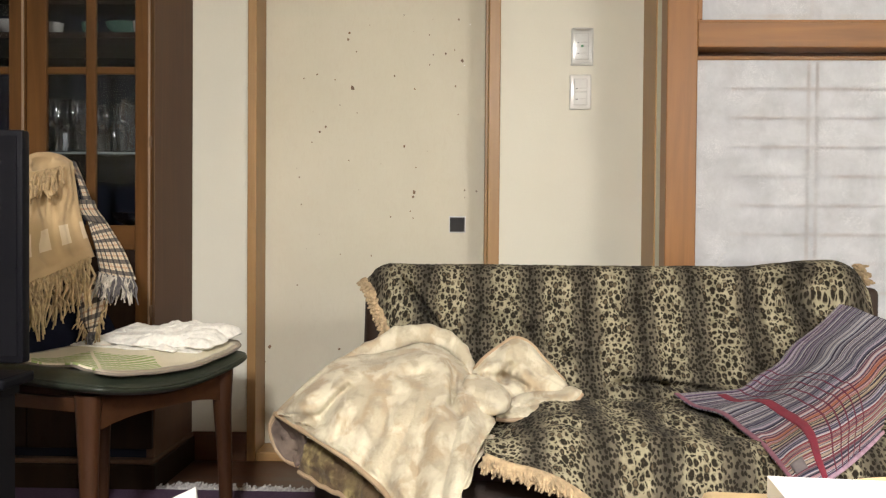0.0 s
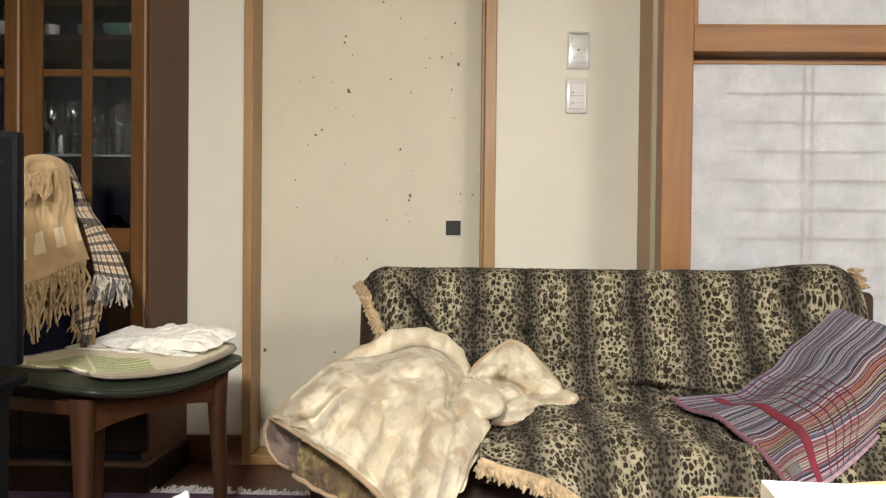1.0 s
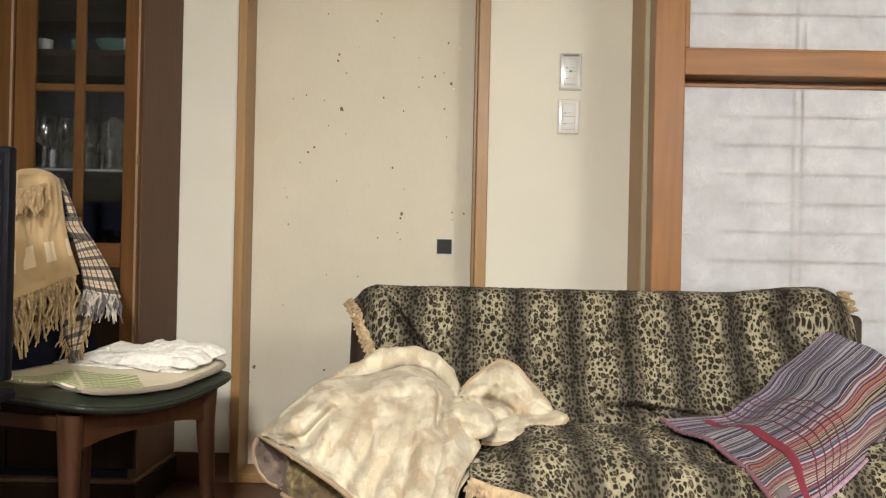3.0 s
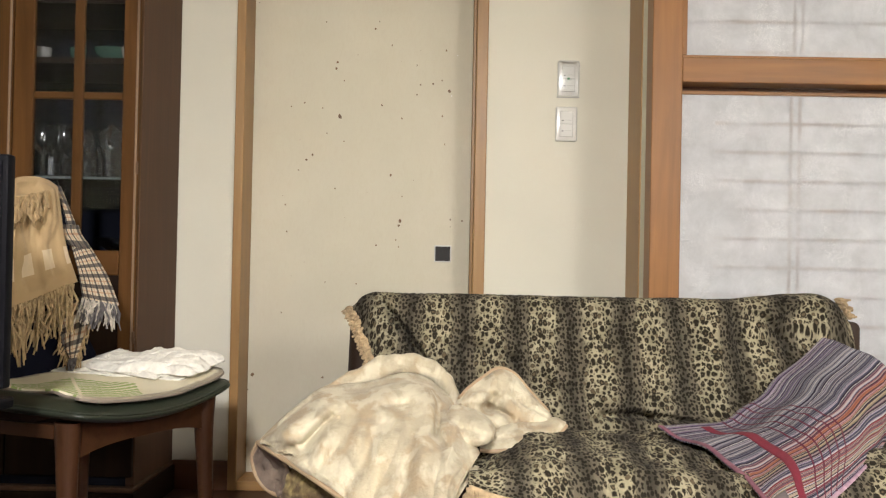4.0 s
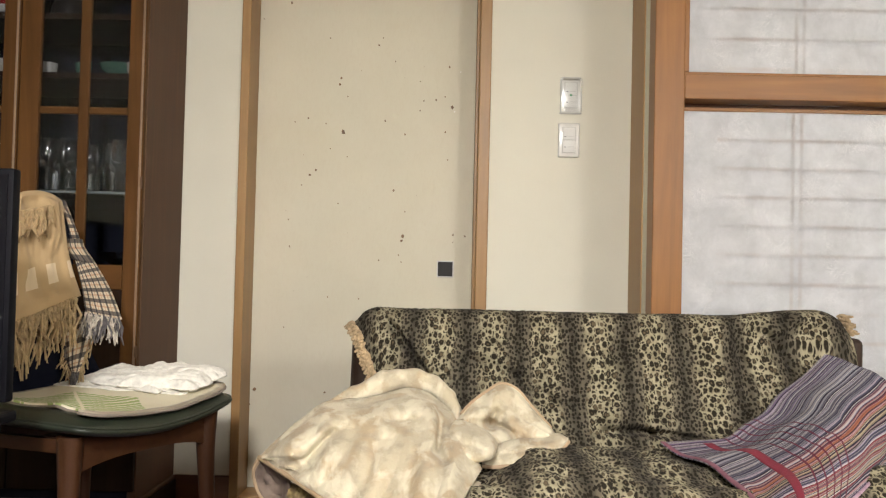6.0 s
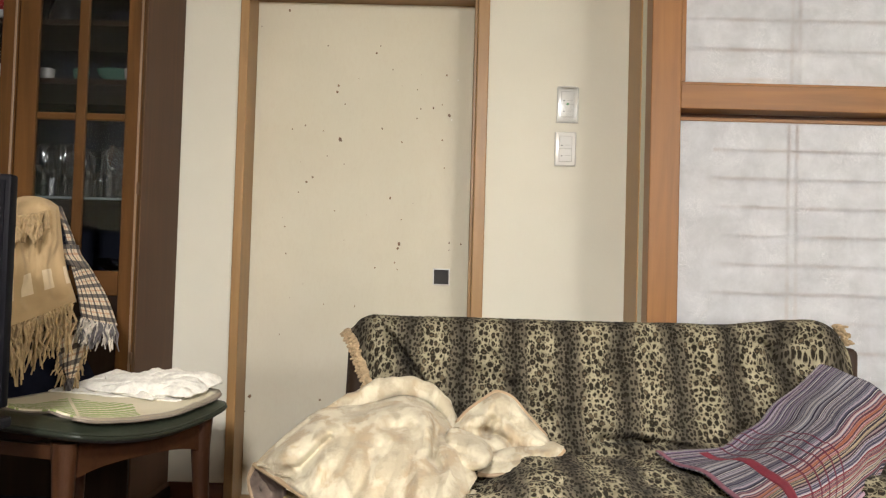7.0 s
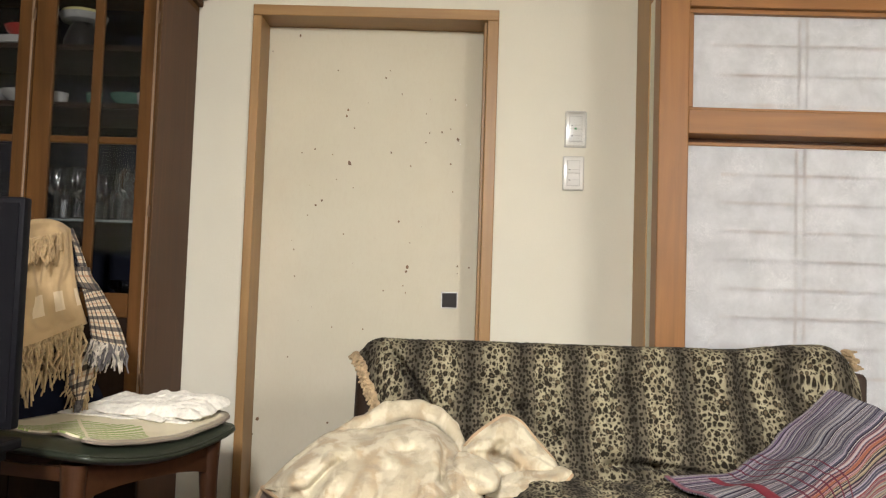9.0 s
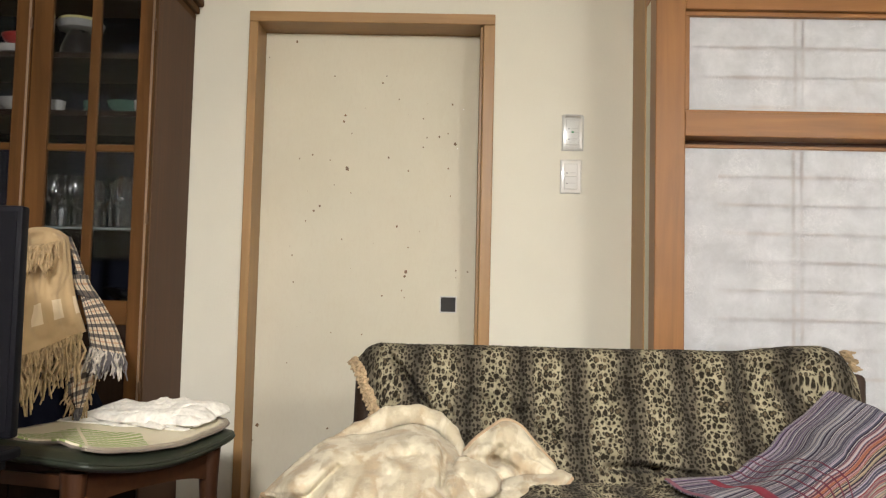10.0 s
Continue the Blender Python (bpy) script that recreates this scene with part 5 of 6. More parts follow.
def leg(a, b, lean_a, lean_b, top):
    """A tapered leg, wider where it meets the rails."""
    pts = [chair_xy(a + lean_a, b + lean_b, 0.0), chair_xy(a + lean_a * 0.5, b + lean_b * 0.5, 0.2), chair_xy(a, b, 0.33), chair_xy(a, b, top)]
    c = crom(pts, 12)
    return tube([tuple(p) for p in c], [0.017 + 0.012 * (k / 11) ** 1.3 for k in range(12)], 14)


part("leg", leg(0.045, 0.078, -0.006, -0.01, 0.43), MAT_CHAIR, chair, smooth=True)
part("leg", leg(0.495, 0.03, 0.008, -0.01, 0.43), MAT_CHAIR, chair, smooth=True)
part("leg", leg(0.05, DEP - 0.01, -0.006, 0.008, 0.42), MAT_CHAIR, chair, smooth=True)
part("leg", leg(WID - 0.05, DEP - 0.01, 0.006, 0.008, 0.42), MAT_CHAIR, chair, smooth=True)
for b0, b1 in ((0.078, 0.03), (DEP - 0.05, DEP - 0.05)):
    c = [chair_xy(0.045 + 0.45 * k / 14, b0 + (b1 - b0) * k / 14, 0.395 - 0.012 * (abs(k - 7) / 7) ** 3) for k in range(15)]
    part("rail", slab(c, 0.022, [0.058 + 0.024 * (abs(k - 7) / 7) ** 3 for k in range(15)]), MAT_CHAIR_X, chair, smooth=True)
for a in (0.04, 0.485):
    c = [chair_xy(a, 0.10 + (DEP - 0.15) * k / 10, 0.408) for k in range(11)]
    part("rail", slab(c, 0.02, 0.030), MAT_CHAIR_X, chair, smooth=True)
# the back, wholly wrapped in navy cloth
bk = []
for j in range(14):
    v = j / 13
    row = []
    for i in range(24):
        u = i / 23
        a = -0.02 + (0.60 - 0.22 * v) * u
        z = 0.44 + 0.50 * v - 0.05 * v * (2 * u - 1) ** 4 * 1.6
        row.append(chair_xy(a, DEP - 0.02 + 0.07 * v + 0.02 * math.cos((u - 0.5) * 3), z))
    bk.append(row)
part("backrest", sheet(np.array(bk), 0.035), MAT_NAVY, chair, "back wrapped in navy cloth", smooth=False)

# the printed mat and the folded crochet cloth on the seat
mat = thing("seat_mat", "beige seat mat printed with a green fern leaf", "seat mat", at=(-0.8, 2.2, 0.46))


def mat_top(a, b, r):
    return seat_top(a * 0.96, b * 0.96, 0.5) + 0.004 + 0.006 * wave(a * 2.2, b * 2.2, 31.0) - 0.008 * max(0, (r - 0.9) / 0.1) ** 2


mg = seat_grid(mat_top, -0.012, 46)
mat_u = np.zeros(mg.shape[:2])
for j, row in enumerate(mg):
    for i, q in enumerate(row):
        # the side towards the table is drawn back and ripples
        off = Vector(q) - Vector(chair_xy(0, 0))
        a, b = off.dot(AX), off.dot(AY)
        s = max(0.0, min(1.0, (b - 0.015) / 0.10))
        a += (0.085 + 0.015 * math.sin(b * 38)) * s * s * (3 - 2 * s) * max(0.0, 1 - a / 0.40)
        x, y, _ = chair_xy(a, b)
        ripple = 0.006 * math.sin(b * 46 + 1) * s * max(0.0, 1 - a / 0.22)
        q[:] = (x, y, mat_top(2 * a / WID - 1, 2 * b / DEP - 1, 0.5) + max(0.0, ripple))
        mat_u[j, i] = a - 0.007
part("cloth", sheet(mg, 0.008, across=mat_u), MAT_MATCLOTH, mat)
part("piping", tube([tuple(p) for p in rim(mg)], 0.0036, 7, closed=True), MAT_GREY_PIPING, mat, "grey bound edge", smooth=True)

lace = thing("crochet_cloth", "folded white crochet cloth lying on the seat", "cloth", at=(-0.75, 2.4, 0.48))
for layer, (a0, a1, b0, b1, skew) in enumerate(((0.40, 0.57, 0.06, 0.43, -0.05), (0.41, 0.565, 0.11, 0.40, 0.04), (0.415, 0.57, 0.035, 0.24, -0.04))):
    n = 60
    gg = np.zeros((n, n, 3))
    for j in range(n):
        for i in range(n):
            u, v = i / (n - 1), j / (n - 1)
            scallop = 0.006 * abs(math.sin(v * 22)) * (u > 0.9) + 0.005 * abs(math.sin(u * 16)) * (v < 0.08)
            a = a0 + (a1 - a0) * u + skew * (v - 0.5) + 0.012 * wave(v * 5, layer * 4.0, 2) + scallop
            b = b0 + (b1 - b0) * v + 0.014 * wave(u * 4, layer * 3.0, 5) - scallop
            x, y, _ = chair_xy(a, b)
            e = min(1.0, u * 9, (1 - u) * 9, v * 9, (1 - v) * 9)
            heap_z = 0.022 * max(0.0, min(1.0, (a - 0.30) / 0.2)) * math.sin(math.pi * max(0.0, min(1.0, (b + 0.06) / 0.52))) * layer * 0.5
            z = seat_top(2 * a / WID - 1, 2 * b / DEP - 1, 0.5) + 0.011 + layer * 0.006 + (0.005 * layer + heap_z + 0.005 * (wave(u * 4, v * 4, layer * 9.0) + 0.3)) * e
            z += 0.0022 * wave(u * 30, v * 30, layer) + 0.005 * max(0.0, wave(u * 7 + v * 5, v * 3, 77.0 + layer)) * e - 0.006 * math.exp(-((wave(u * 3 + 2 * v, v * 2.5, 87.0 + layer) / 0.09) ** 2)) * e
            gg[j, i] = (x, y, z)
    part("fold", sheet(gg, 0.004), MAT_LACE, lace)

# scarves over the chair back
scarf = thing("tan_scarf", "tan wool scarf with pale blocks and long fringe", "scarf", at=(-1.1, 2.4, 0.9))
SA = [(-1.137, 2.160, 0.927), (-1.106, 2.200, 0.977), (-1.097, 2.280, 0.994), (-1.081, 2.340, 0.991), (-1.078, 2.400, 0.976)]
SB = [(-1.106, 2.100, 0.630), (-1.074, 2.150, 0.656), (-1.042, 2.200, 0.676), (-1.012, 2.260, 0.699), (-0.988, 2.340, 0.723)]
g5 = loft(SA, SB, 60, 60, lambda u, v: (0, -0.03 * math.sin(math.pi * v) + 0.012 * wave(u * 6, v * 2, 41.0), 0.03 * math.sin(math.pi * min(1, v * 1.4)) * (1 - v)))
g5 = finer(crumple(g5[::2, ::2], 0.05, 0.03, 120, 0.4, 4, 0.008, 0.015, 0.0, 23))[::-1]
part("cloth", sheet(g5, -0.006, 0.26, 0.42), MAT_TAN, scarf)
lo = [tuple(p) for p in g5[0][::5]]
fringe(lo, (0.02, -0.12, -1.0), 0.112, 104, MAT_TANFRINGE, scarf, 0.0031, 7, "twisted tan yarn ends")
fringe([tuple(np.array(p) + np.array((0.0, 0.0, 0.004))) for p in lo], (0.0, -0.1, -1.0), 0.030, 120, MAT_TANFRINGE, scarf, 0.0030, 8, "knotted tan yarn net", name="knot_band")
hi = [tuple(p) for p in crom([(-1.090, 2.120, 0.925), (-1.067, 2.190, 0.937), (-1.056, 2.290, 0.958)], 8)]
fringe(hi, (0.05, -0.15, -0.95), 0.072, 64, MAT_UPFRINGE, scarf, 0.0045, 9, "tan yarn ends of the upper layer", name="upper_fringe")
check = thing("checked_scarf", "black and cream checked wool scarf with fringe", "scarf", at=(-1.0, 2.45, 0.8))


def hanging(name, left, right, nu, nv, depth, width, length, seed):
    """A piece of the scarf between two side edges, softly waved."""
    a, b = crom(left, nv), crom(right, nv)
    gg = np.array([[a[j] * (1 - i / (nu - 1)) + b[j] * i / (nu - 1) + np.array((0, -depth * math.sin(math.pi * i / (nu - 1)) + 0.008 * wave(i / nu * 5, j / nv * 2, seed), 0)) for i in range(nu)] for j in range(nv)])
    part(name, sheet(gg, 0.004, width, length), MAT_GINGHAM, check)
    return gg


g6 = hanging("cloth", [(-1.064, 2.43, 0.852), (-1.034, 2.40, 0.797), (-1.009, 2.38, 0.744), (-0.993, 2.37, 0.682)], [(-1.046, 2.46, 0.860), (-1.005, 2.45, 0.813), (-0.958, 2.44, 0.745), (-0.919, 2.43, 0.662)], 30, 30, 0.015, 0.200, 0.290, 51.0)
hanging("edge_strip", [(-1.120, 2.42, 0.990), (-1.085, 2.42, 0.946), (-1.070, 2.42, 0.908), (-1.060, 2.42, 0.876)], [(-1.089, 2.44, 0.981), (-1.070, 2.44, 0.937), (-1.057, 2.44, 0.909), (-1.046, 2.44, 0.878)], 10, 20, 0.008, 0.05, 0.13, 53.0)
hanging("bunched_fold", [(-1.071, 2.40, 0.876), (-1.058, 2.38, 0.851), (-1.050, 2.40, 0.822)], [(-1.043, 2.45, 0.877), (-1.028, 2.43, 0.854), (-1.006, 2.45, 0.812)], 16, 16, 0.022, 0.16, 0.05, 57.0)
tail = hanging("tail", [(-1.092, 2.40, 0.656), (-1.070, 2.40, 0.603), (-1.053, 2.40, 0.540), (-1.039, 2.41, 0.515)], [(-1.012, 2.47, 0.688), (-1.008, 2.46, 0.633), (-1.015, 2.43, 0.555), (-1.022, 2.41, 0.516)], 20, 30, 0.012, 0.10, 0.20, 59.0)
lo = [tuple(p) for p in g6[-1][::3]]
fringe(lo, (0.0, -0.1, -1.0), 0.066, 34, MAT_PALEFRINGE, check, 0.0026, 11, "cream yarn ends")
fringe(lo, (0.0, -0.1, -1.0), 0.062, 30, MAT_DARKFRINGE, check, 0.0026, 12, "dark yarn ends", name="dark_fringe")
side = [tuple(p) for p in tail[10:, -1][::4]]
fringe(side, (0.05, -0.1, -1.0), 0.050, 16, MAT_TANFRINGE, check, 0.0024, 13, "tan yarn ends", name="tail_fringe")
side = [tuple(p) for p in tail[12:, 0][::4]]
fringe(side, (-0.1, -0.1, -1.0), 0.040, 12, MAT_TANFRINGE, check, 0.0024, 14, "tan yarn ends", name="tail_fringe")
fringe([tuple(p) for p in tail[-1][::6]], (0.0, -0.1, -1.0), 0.05, 12, MAT_DARKFRINGE, check, 0.0024, 15, "dark yarn ends", name="tail_fringe")

# ---- glazed cabinet ----
CX1, CY0, CY1, CZ = -0.968, 2.69, 3.08, 1.80
cab = thing("display_cabinet", "tall dark wooden cabinet with glazed doors, full shelves", "cabinet", at=(-1.4, 2.9, 0))
CX0 = -2.12
part("side", box(CX1 - 0.025, CX1, CY0 + 0.024, CY1, 0.10, CZ), MAT_CAB_SIDE, cab, "dull brown side panel")
part("side", box(CX0, CX0 + 0.025, CY0 + 0.024, CY1, 0.10, CZ), MAT_CAB_SIDE, cab)
part("back", box(CX0 + 0.0255, CX1 - 0.0255, CY1 - 0.015, CY1, 0.10, CZ), MAT_CAB_IN_SHADED, cab)
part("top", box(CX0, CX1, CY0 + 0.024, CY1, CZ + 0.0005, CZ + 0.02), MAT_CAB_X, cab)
part("bottom", box(CX0 + 0.0255, CX1 - 0.0255, CY0 + 0.024, CY1 - 0.0155, 0.10, 0.13), MAT_CAB_IN_SHADED, cab)
bm = box(CX0 - 0.015, CX1 + 0.015, CY0 - 0.01, CY1, CZ + 0.021, CZ + 0.045, 0.006)
box(CX0 - 0.03, CX1 + 0.03, CY0 - 0.025, CY1, CZ + 0.0455, CZ + 0.075, 0.008, bm=bm)
part("crown", bm, MAT_CAB_X, cab, "stepped dark crown moulding")
bm = box(CX0 - 0.012, CX1 + 0.012, CY0 - 0.012, CY1, 0.0, 0.085, 0.003)
part("plinth", bm, MAT_CAB_SHADED, cab)
# paler wood than the plinth, for the light its upper edge catches
part("base_moulding", box(CX0 - 0.008, CX1 + 0.008, CY0 - 0.008, CY1, 0.0855, 0.0995, 0.005), MAT_CAB_SIDE, cab, "dull brown rounded base moulding")
for sz in (0.795, 1.391, 1.575):
    part("shelf", box(CX0 + 0.026, CX1 - 0.026, CY0 + 0.05, CY1 - 0.016, sz - 0.009, sz + 0.009), MAT_SHELF_SHADED, cab)

part("glass_shelf", box(CX0 + 0.026, CX1 - 0.026, CY0 + 0.05, CY1 - 0.016, 1.027, 1.034, 0.001), MAT_SHELFGLASS, cab, "thin glass shelf")


def cab_door(x0, x1):
    d = part("door", box(x0, x0 + 0.061, CY0, CY0 + 0.022, 0.44, CZ - 0.002, 0.004), MAT_CAB, cab)
    part("stile", box(x1 - 0.051, x1, CY0, CY0 + 0.022, 0.44, CZ - 0.002, 0.004), MAT_CAB, d)
    part("lower_panel", box(x0, x1, CY0 + 0.004, CY0 + 0.022, 0.13, 0.4395, 0.003), MAT_CAB_SHADED, d, "lower panel, nearly black with shade put into its colour")
    part("bead", box(x1 - 0.010, x1 - 0.003, CY0 - 0.004, CY0 - 0.0002, 0.45, CZ - 0.01, 0.0015), MAT_BEAD, d, "pale rounded bead")
    for hz in (0.55, 1.06, 1.66):
        part("hinge", lathe([(0.0, -0.018), (0.003, -0.018), (0.0045, -0.013), (0.0045, 0.013), (0.003, 0.018), (0.0, 0.018)], (x1 - 0.0005, CY0 - 0.003, hz), 10), MAT_HINGE, d, "small brown metal hinge", smooth=True)
    xm = (x0 + x1) / 2 + 0.005
    rails = (0.44, 0.49), (0.735, 0.809), (CZ - 0.06, CZ - 0.003)
    for z0, z1 in rails:
        part("rail", box(x0 + 0.0615, x1 - 0.0515, CY0 + 0.001, CY0 + 0.021, z0, z1, 0.003), MAT_CAB_X, d)
    part("panel", box(x0 + 0.0615, x1 - 0.0515, CY0 + 0.009, CY0 + 0.017, 0.4905, 0.7345), MAT_CAB_SHADED, d, "solid lower wooden panel")
    part("muntin", box(xm - 0.0155, xm + 0.0155, CY0 + 0.002, CY0 + 0.02, 0.8095, CZ - 0.0605, 0.004), MAT_CAB, d)
    zs = [0.8095, 1.275, CZ - 0.0605]
    for z in zs[1:-1]:
        for a, b in ((x0 + 0.0615, xm - 0.016), (xm + 0.016, x1 - 0.0515)):
            part("muntin", box(a, b, CY0 + 0.003, CY0 + 0.019, z - 0.011, z + 0.011, 0.004), MAT_CAB_X, d)
    for z0, z1 in ((0.8095, 1.2635), (1.2865, CZ - 0.0605)):
        for a, b in ((x0 + 0.0615, xm - 0.016), (xm + 0.016, x1 - 0.0515)):
            pane = part("pane", box(a, b, CY0 + 0.010, CY0 + 0.013, z0, z1), MAT_GLASS, d, "clear glass pane")
            pane.visible_shadow = False


cab_door(-1.353, -0.970)
cab_door(-1.738, -1.356)
cab_door(-2.12, -1.741)


def on_shelf(name, label, category, x, y, z, profile, material, group="", sides=18):
    """A turned thing on a shelf; few sides make cut crystal."""
    t = tagged(link(name, lathe(profile, (0, 0, 0), sides), material, sides > 16), label, category, group)
    t.matrix_world = pose(x, y, z, 0, 0, 37 * x * y)
    return t


WINE = [(0.0, 0.0), (0.032, 0.0), (0.030, 0.004), (0.008, 0.010), (0.0045, 0.03), (0.010, 0.042), (0.0045, 0.054), (0.006, 0.07), (0.022, 0.082), (0.033, 0.10), (0.036, 0.12), (0.033, 0.145), (0.028, 0.165)]
TUMBLER = [(0.0, 0.0), (0.026, 0.0), (0.03, 0.09), (0.028, 0.09), (0.024, 0.006), (0.0, 0.006)]
BOWL = [(0.0, 0.0), (0.025, 0.0), (0.03, 0.008), (0.056, 0.028), (0.064, 0.045), (0.060, 0.045), (0.048, 0.026), (0.0, 0.012)]
CUP = [(0.0, 0.0), (0.016, 0.0), (0.023, 0.014), (0.026, 0.040), (0.024, 0.040), (0.020, 0.014), (0.0, 0.005)]
for k, (x, y) in enumerate(((-1.265, 2.80), (-1.235, 2.86), (-1.205, 2.79), (-1.19, 2.90), (-1.28, 2.93), (-1.075, 2.82), (-1.05, 2.90), (-1.10, 2.93), (-1.30, 2.86), (-1.245, 2.95), (-1.115, 2.86), (-1.04, 2.83), (-1.295, 2.77), (-1.225, 2.765), (-1.06, 2.765), (-1.255, 2.90))):
    on_shelf("wine_glass", "clear stemmed wine glass on a cabinet shelf", "wine glass", x, y, 1.0342, WINE, MAT_CLEAR, "glasses in the cabinet", (24, 24, 9)[k % 3])
for x, y in ((-1.285, 2.80), (-1.10, 2.79), (-1.225, 2.94)):
    on_shelf("tumbler", "clear glass tumbler on a cabinet shelf", "tumbler", x, y, 1.0342, TUMBLER, MAT_CLEAR, "glasses in the cabinet", 11)
on_shelf("red_cup", "small red lacquer cup on a cabinet shelf", "cup", -1.062, 2.95, 1.0924, CUP, MAT_RED)
on_shelf("cup_stand", "pale green china pot on a cabinet shelf", "pot", -1.062, 2.95, 1.0342, [(0.0, 0.0), (0.03, 0.0), (0.034, 0.05), (0.02, 0.058), (0.0, 0.058)], MAT_JADE)
for k, (x, y, mt) in enumerate(((-1.315, 2.80, MAT_CHINA), (-1.205, 2.80, MAT_JADE), (-1.105, 2.84, MAT_JADE), (-1.035, 2.78, MAT_CHINA))):
    pr = BOWL if k == 2 else CUP
    on_shelf("bowl" if k == 2 else "cup", ("white china cup on a cabinet shelf", "jade green glazed cup on a cabinet shelf", "jade green glazed bowl on a cabinet shelf", "white china cup on a cabinet shelf")[k], "bowl" if k == 2 else "cup", x, y, 1.4001, pr, mt, "crockery in the cabinet")
on_shelf("lacquer_bowl", "black lacquer bowl turned over on a cabinet shelf", "bowl", -1.275, 2.85, 1.5841, [(0.0, 0.0), (0.06, 0.0), (0.058, 0.04), (0.04, 0.09), (0.035, 0.096), (0.0, 0.096)], MAT_LACQUER)
on_shelf("white_dish", "white china dish standing on a lacquer bowl", "dish", -1.275, 2.85, 1.6803, [(0.0, 0.0), (0.05, 0.0), (0.068, 0.006), (0.078, 0.026), (0.075, 0.027), (0.0, 0.010)], MAT_CHINA)
on_shelf("yellow_dish", "pale yellow dish resting inside a white dish", "dish", -1.275, 2.85, 1.6915, [(0.0, 0.0), (0.055, 0.0), (0.072, 0.016), (0.07, 0.026), (0.0, 0.022)], MAT_YELLOW)
on_shelf("glass_bowl", "clear glass bowl on a low cabinet shelf", "bowl", -1.07, 2.80, 0.8041, BOWL, MAT_CLEAR)
on_shelf("plate_stack", "stack of white china plates on a cabinet shelf", "plates", -1.46, 2.84, 1.5841, [(0.0, 0.0), (0.06, 0.0), (0.085, 0.008), (0.09, 0.03), (0.086, 0.031), (0.0, 0.024)], MAT_CHINA)
on_shelf("red_bowl", "dark red lacquer bowl standing on white plates", "bowl", -1.46, 2.84, 1.6153, BOWL, MAT_RED)
for x in (-1.45, -1.55, -1.64):
    on_shelf("bowl", "white china bowl on a cabinet shelf", "bowl", x, 2.82, 1.4001, BOWL, MAT_CHINA, "crockery in the cabinet")

# ---- television on its rack ----
tv = thing("television", "black flat television on a dark stand", "television", at=(-1.2, 1.69, 0.5))
part("screen_case", box(-1.62, -0.852, 1.68, 1.71, 0.542, 0.985, 0.005), MAT_TV, tv, smooth=True)
part("screen", box(-1.605, -0.8625, 1.6775, 1.6795, 0.556, 0.973), MAT_TV, tv, "dark switched-off screen")
part("neck", box(-1.28, -1.2, 1.69, 1.70, 0.525, 0.5415, 0.002), MAT_TV, tv)
part("foot", box(-1.45, -0.848, 1.60, 1.72, 0.503, 0.5245, 0.006), MAT_TV, tv)
rack = thing("television_rack", "low dark grey television rack", "rack", at=(-1.2, 1.6, 0))
part("top", box(-1.8, -0.88, 1.45, 1.725, 0.478, 0.502, 0.004), MAT_TVSTAND, rack)
part("side", box(-0.91, -0.888, 1.46, 1.72, 0.0, 0.4775), MAT_TVSTAND, rack)
part("side", box(-1.79, -1.768, 1.46, 1.72, 0.0, 0.4775), MAT_TVSTAND, rack)
part("shelf", box(-1.7675, -0.9105, 1.47, 1.71, 0.20, 0.22), MAT_TVSTAND, rack)
part("back", box(-1.7675, -0.9105, 1.705, 1.715, 0.2205, 0.477), MAT_TVSTAND, rack)

# ---- rug ----
rug = thing("rug", "dark purple pile rug with a white fringe", "rug", at=(0, 1.6, 0))
part("field", box(-1.75, 1.3, 0.9, 2.69, 0.001, 0.012, 0.004), MAT_RUG, rug)
fringe([(-1.75 + 0.1 * k, 2.69 + 0.012 * wave(k * 0.9, 1.0, 3.0), 0.008 + 0.012 * max(0.0, wave(k * 0.7, 5.0, 1.0))) for k in range(31)], (0.05, 0.9, 0.12), 0.045, 900, MAT_RUGFRINGE, rug, 0.004, 21, "white cotton fringe")

# ---- the table that the camera looks over ----
table = thing("table", "wooden table with papers on it", "table", at=(0, 0.2, 0))
part("tabletop", box(-0.7, 0.9, -0.45, 0.60, 0.57, 0.60, 0.004), MAT_TABLE, table)
for x in (-0.65, 0.85):
    for y in (-0.4, 0.55):
        part("leg", box(x - 0.03, x + 0.03, y - 0.03, y + 0.03, 0, 0.5695, 0.004), MAT_TABLE, table)

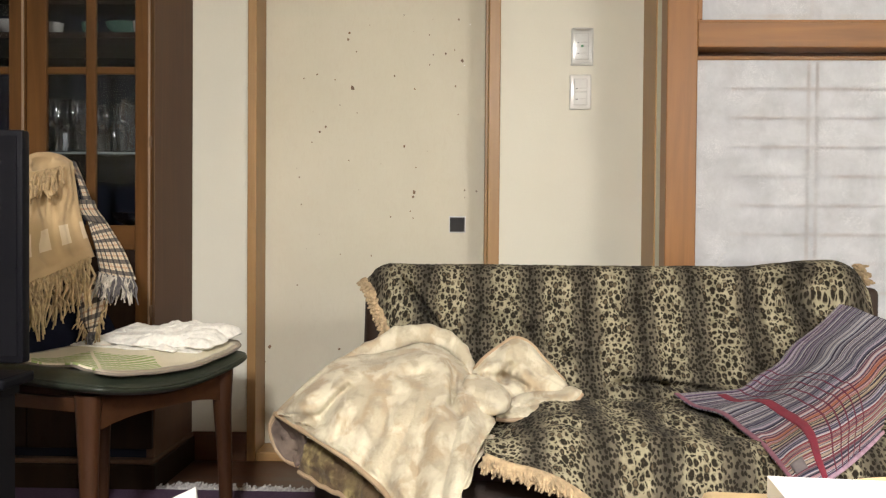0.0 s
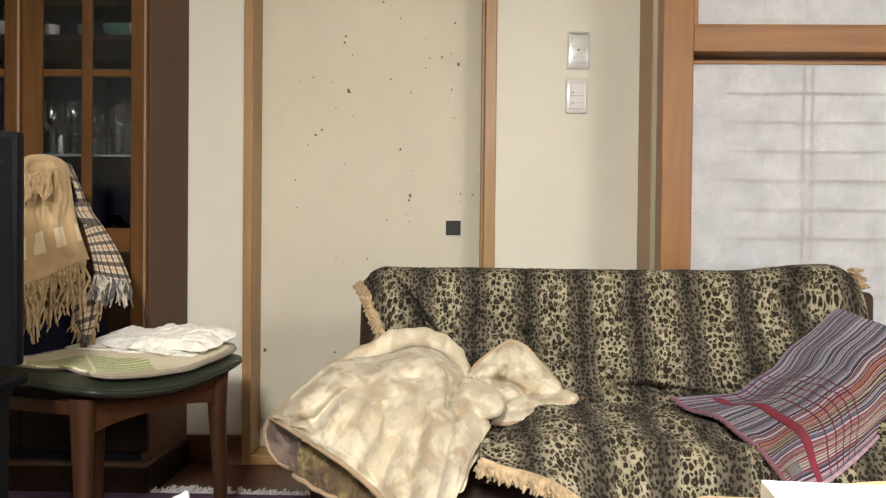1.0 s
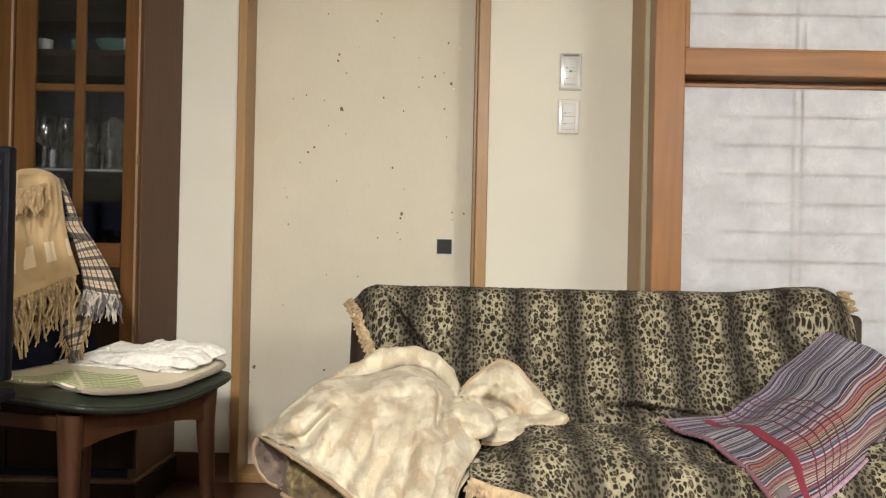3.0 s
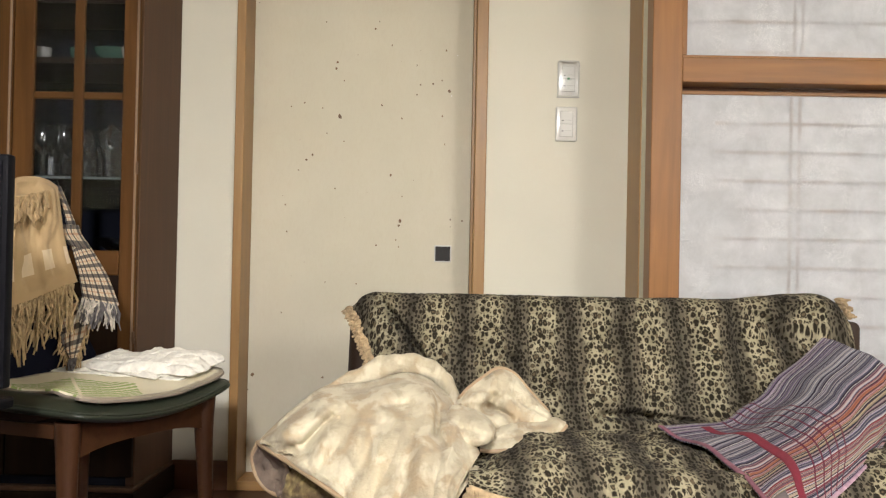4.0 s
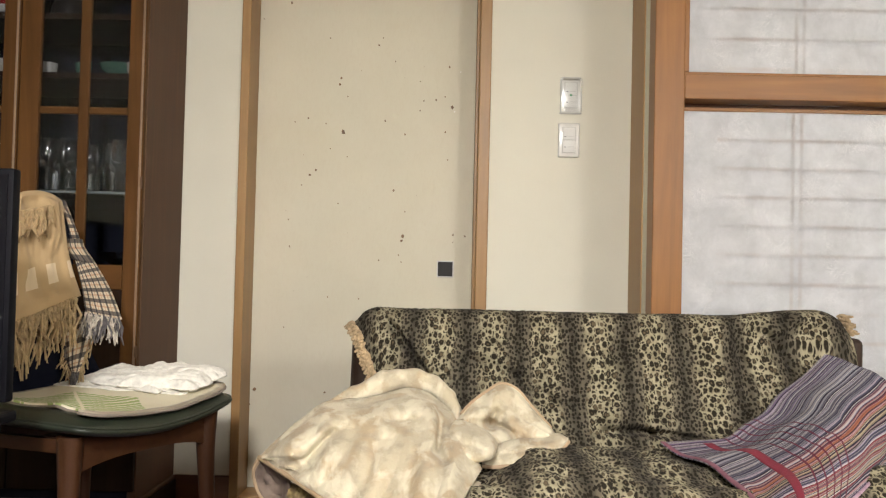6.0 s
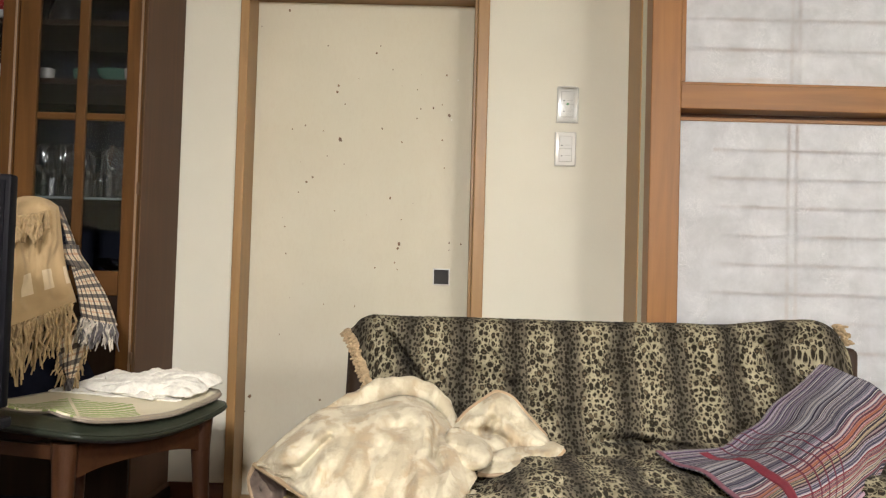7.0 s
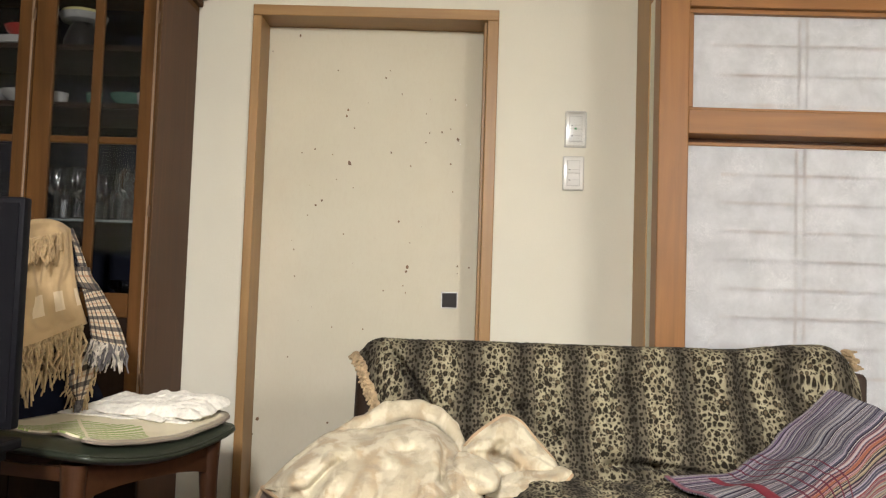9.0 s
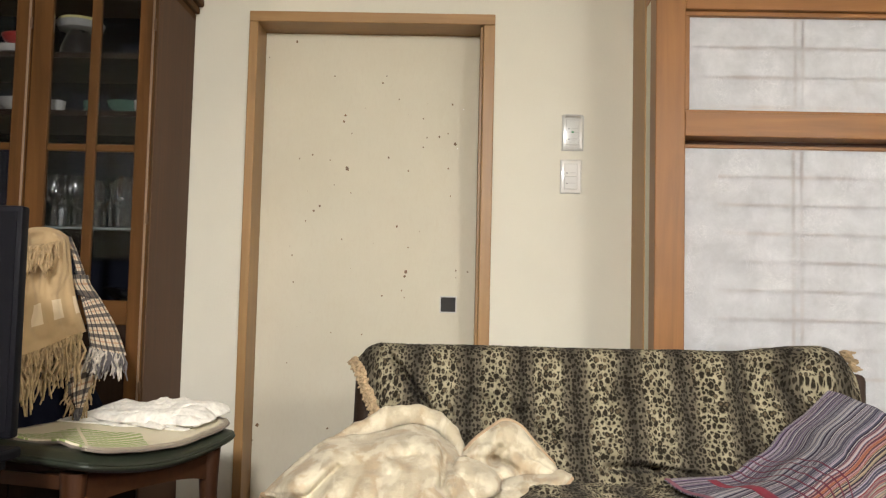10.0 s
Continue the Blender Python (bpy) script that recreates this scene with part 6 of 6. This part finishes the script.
# a pile of papers, a thin wooden board, a wooden bowl and a creased sheet on the table
stack = thing("paper_stack", "stack of white sheets lying on the table", "papers", at=(0.30, 0.4, 0.60))
for k in range(10):
    m = Matrix.Translation((0.122, 0.375, 0)) @ pose(0, 0, 0, 0, 0, -6 + 0.4 * (k % 3))
    part("sheet", box(0.0, 0.30, -0.21, 0.0, 0.6005 + 0.0101 * k, 0.61 + 0.01 * k, 0.0, m=m), MAT_PAPER, stack)
board = tagged(link("wooden_board", box(0.0, 0.27, -0.165, 0.0, 0.601, 0.64, 0.004, m=Matrix.Translation((0.143, 0.565, 0)) @ pose(0, 0, 0, 0, 0, -4)), MAT_TABLE), "pale wooden board lying on the table", "board")

# a creased sheet, a wooden bowl, and a loose fibre of the screen
cs = np.zeros((14, 14, 3))
c00, c10, c01, c11 = (np.array(q) for q in ((-0.145, 0.400, 0.602), (-0.115, 0.401, 0.602), (-0.156, 0.460, 0.660), (-0.155, 0.500, 0.655)))
for j in range(14):
    for i in range(14):
        u, v = i / 13, j / 13
        cs[j, i] = (c00 * (1 - u) + c10 * u) * (1 - v) + (c01 * (1 - u) + c11 * u) * v + np.array((0, 0, 0.004 * wave(u * 4, v * 4, 3.0) * (v < 0.9) * v - 0.012 * math.sin(math.pi * v)))
tagged(link("creased_sheet", sheet(cs, 0.0008), MAT_PAPER), "creased white sheet with a lifted corner on the table", "paper")
bowl = tagged(link("wooden_dish", lathe([(0.0, 0.0), (0.055, 0.0), (0.07, 0.005), (0.080, 0.015), (0.077, 0.017), (0.066, 0.008), (0.0, 0.005)], (0, 0, 0), 40), MAT_TABLE, True), "shallow round wooden dish standing on the board", "dish")
bowl.matrix_world = Matrix.Translation((0.254, 0.46, 0.6405))
fib = thing("loose_fibre", "curled white fibre coming off the paper screen", "fibre", at=(0.69, 2.764, 0.7))
part("strand", tube(crom([(0.738, 2.765, 0.698), (0.742, 2.762, 0.716), (0.749, 2.760, 0.733), (0.766, 2.758, 0.743)], 14), 0.0012, 5), MAT_PAPER, fib)
part("strand", tube(crom([(0.734, 2.765, 0.695), (0.747, 2.763, 0.709), (0.761, 2.763, 0.723)], 10), 0.0008, 5), MAT_PAPER, fib)
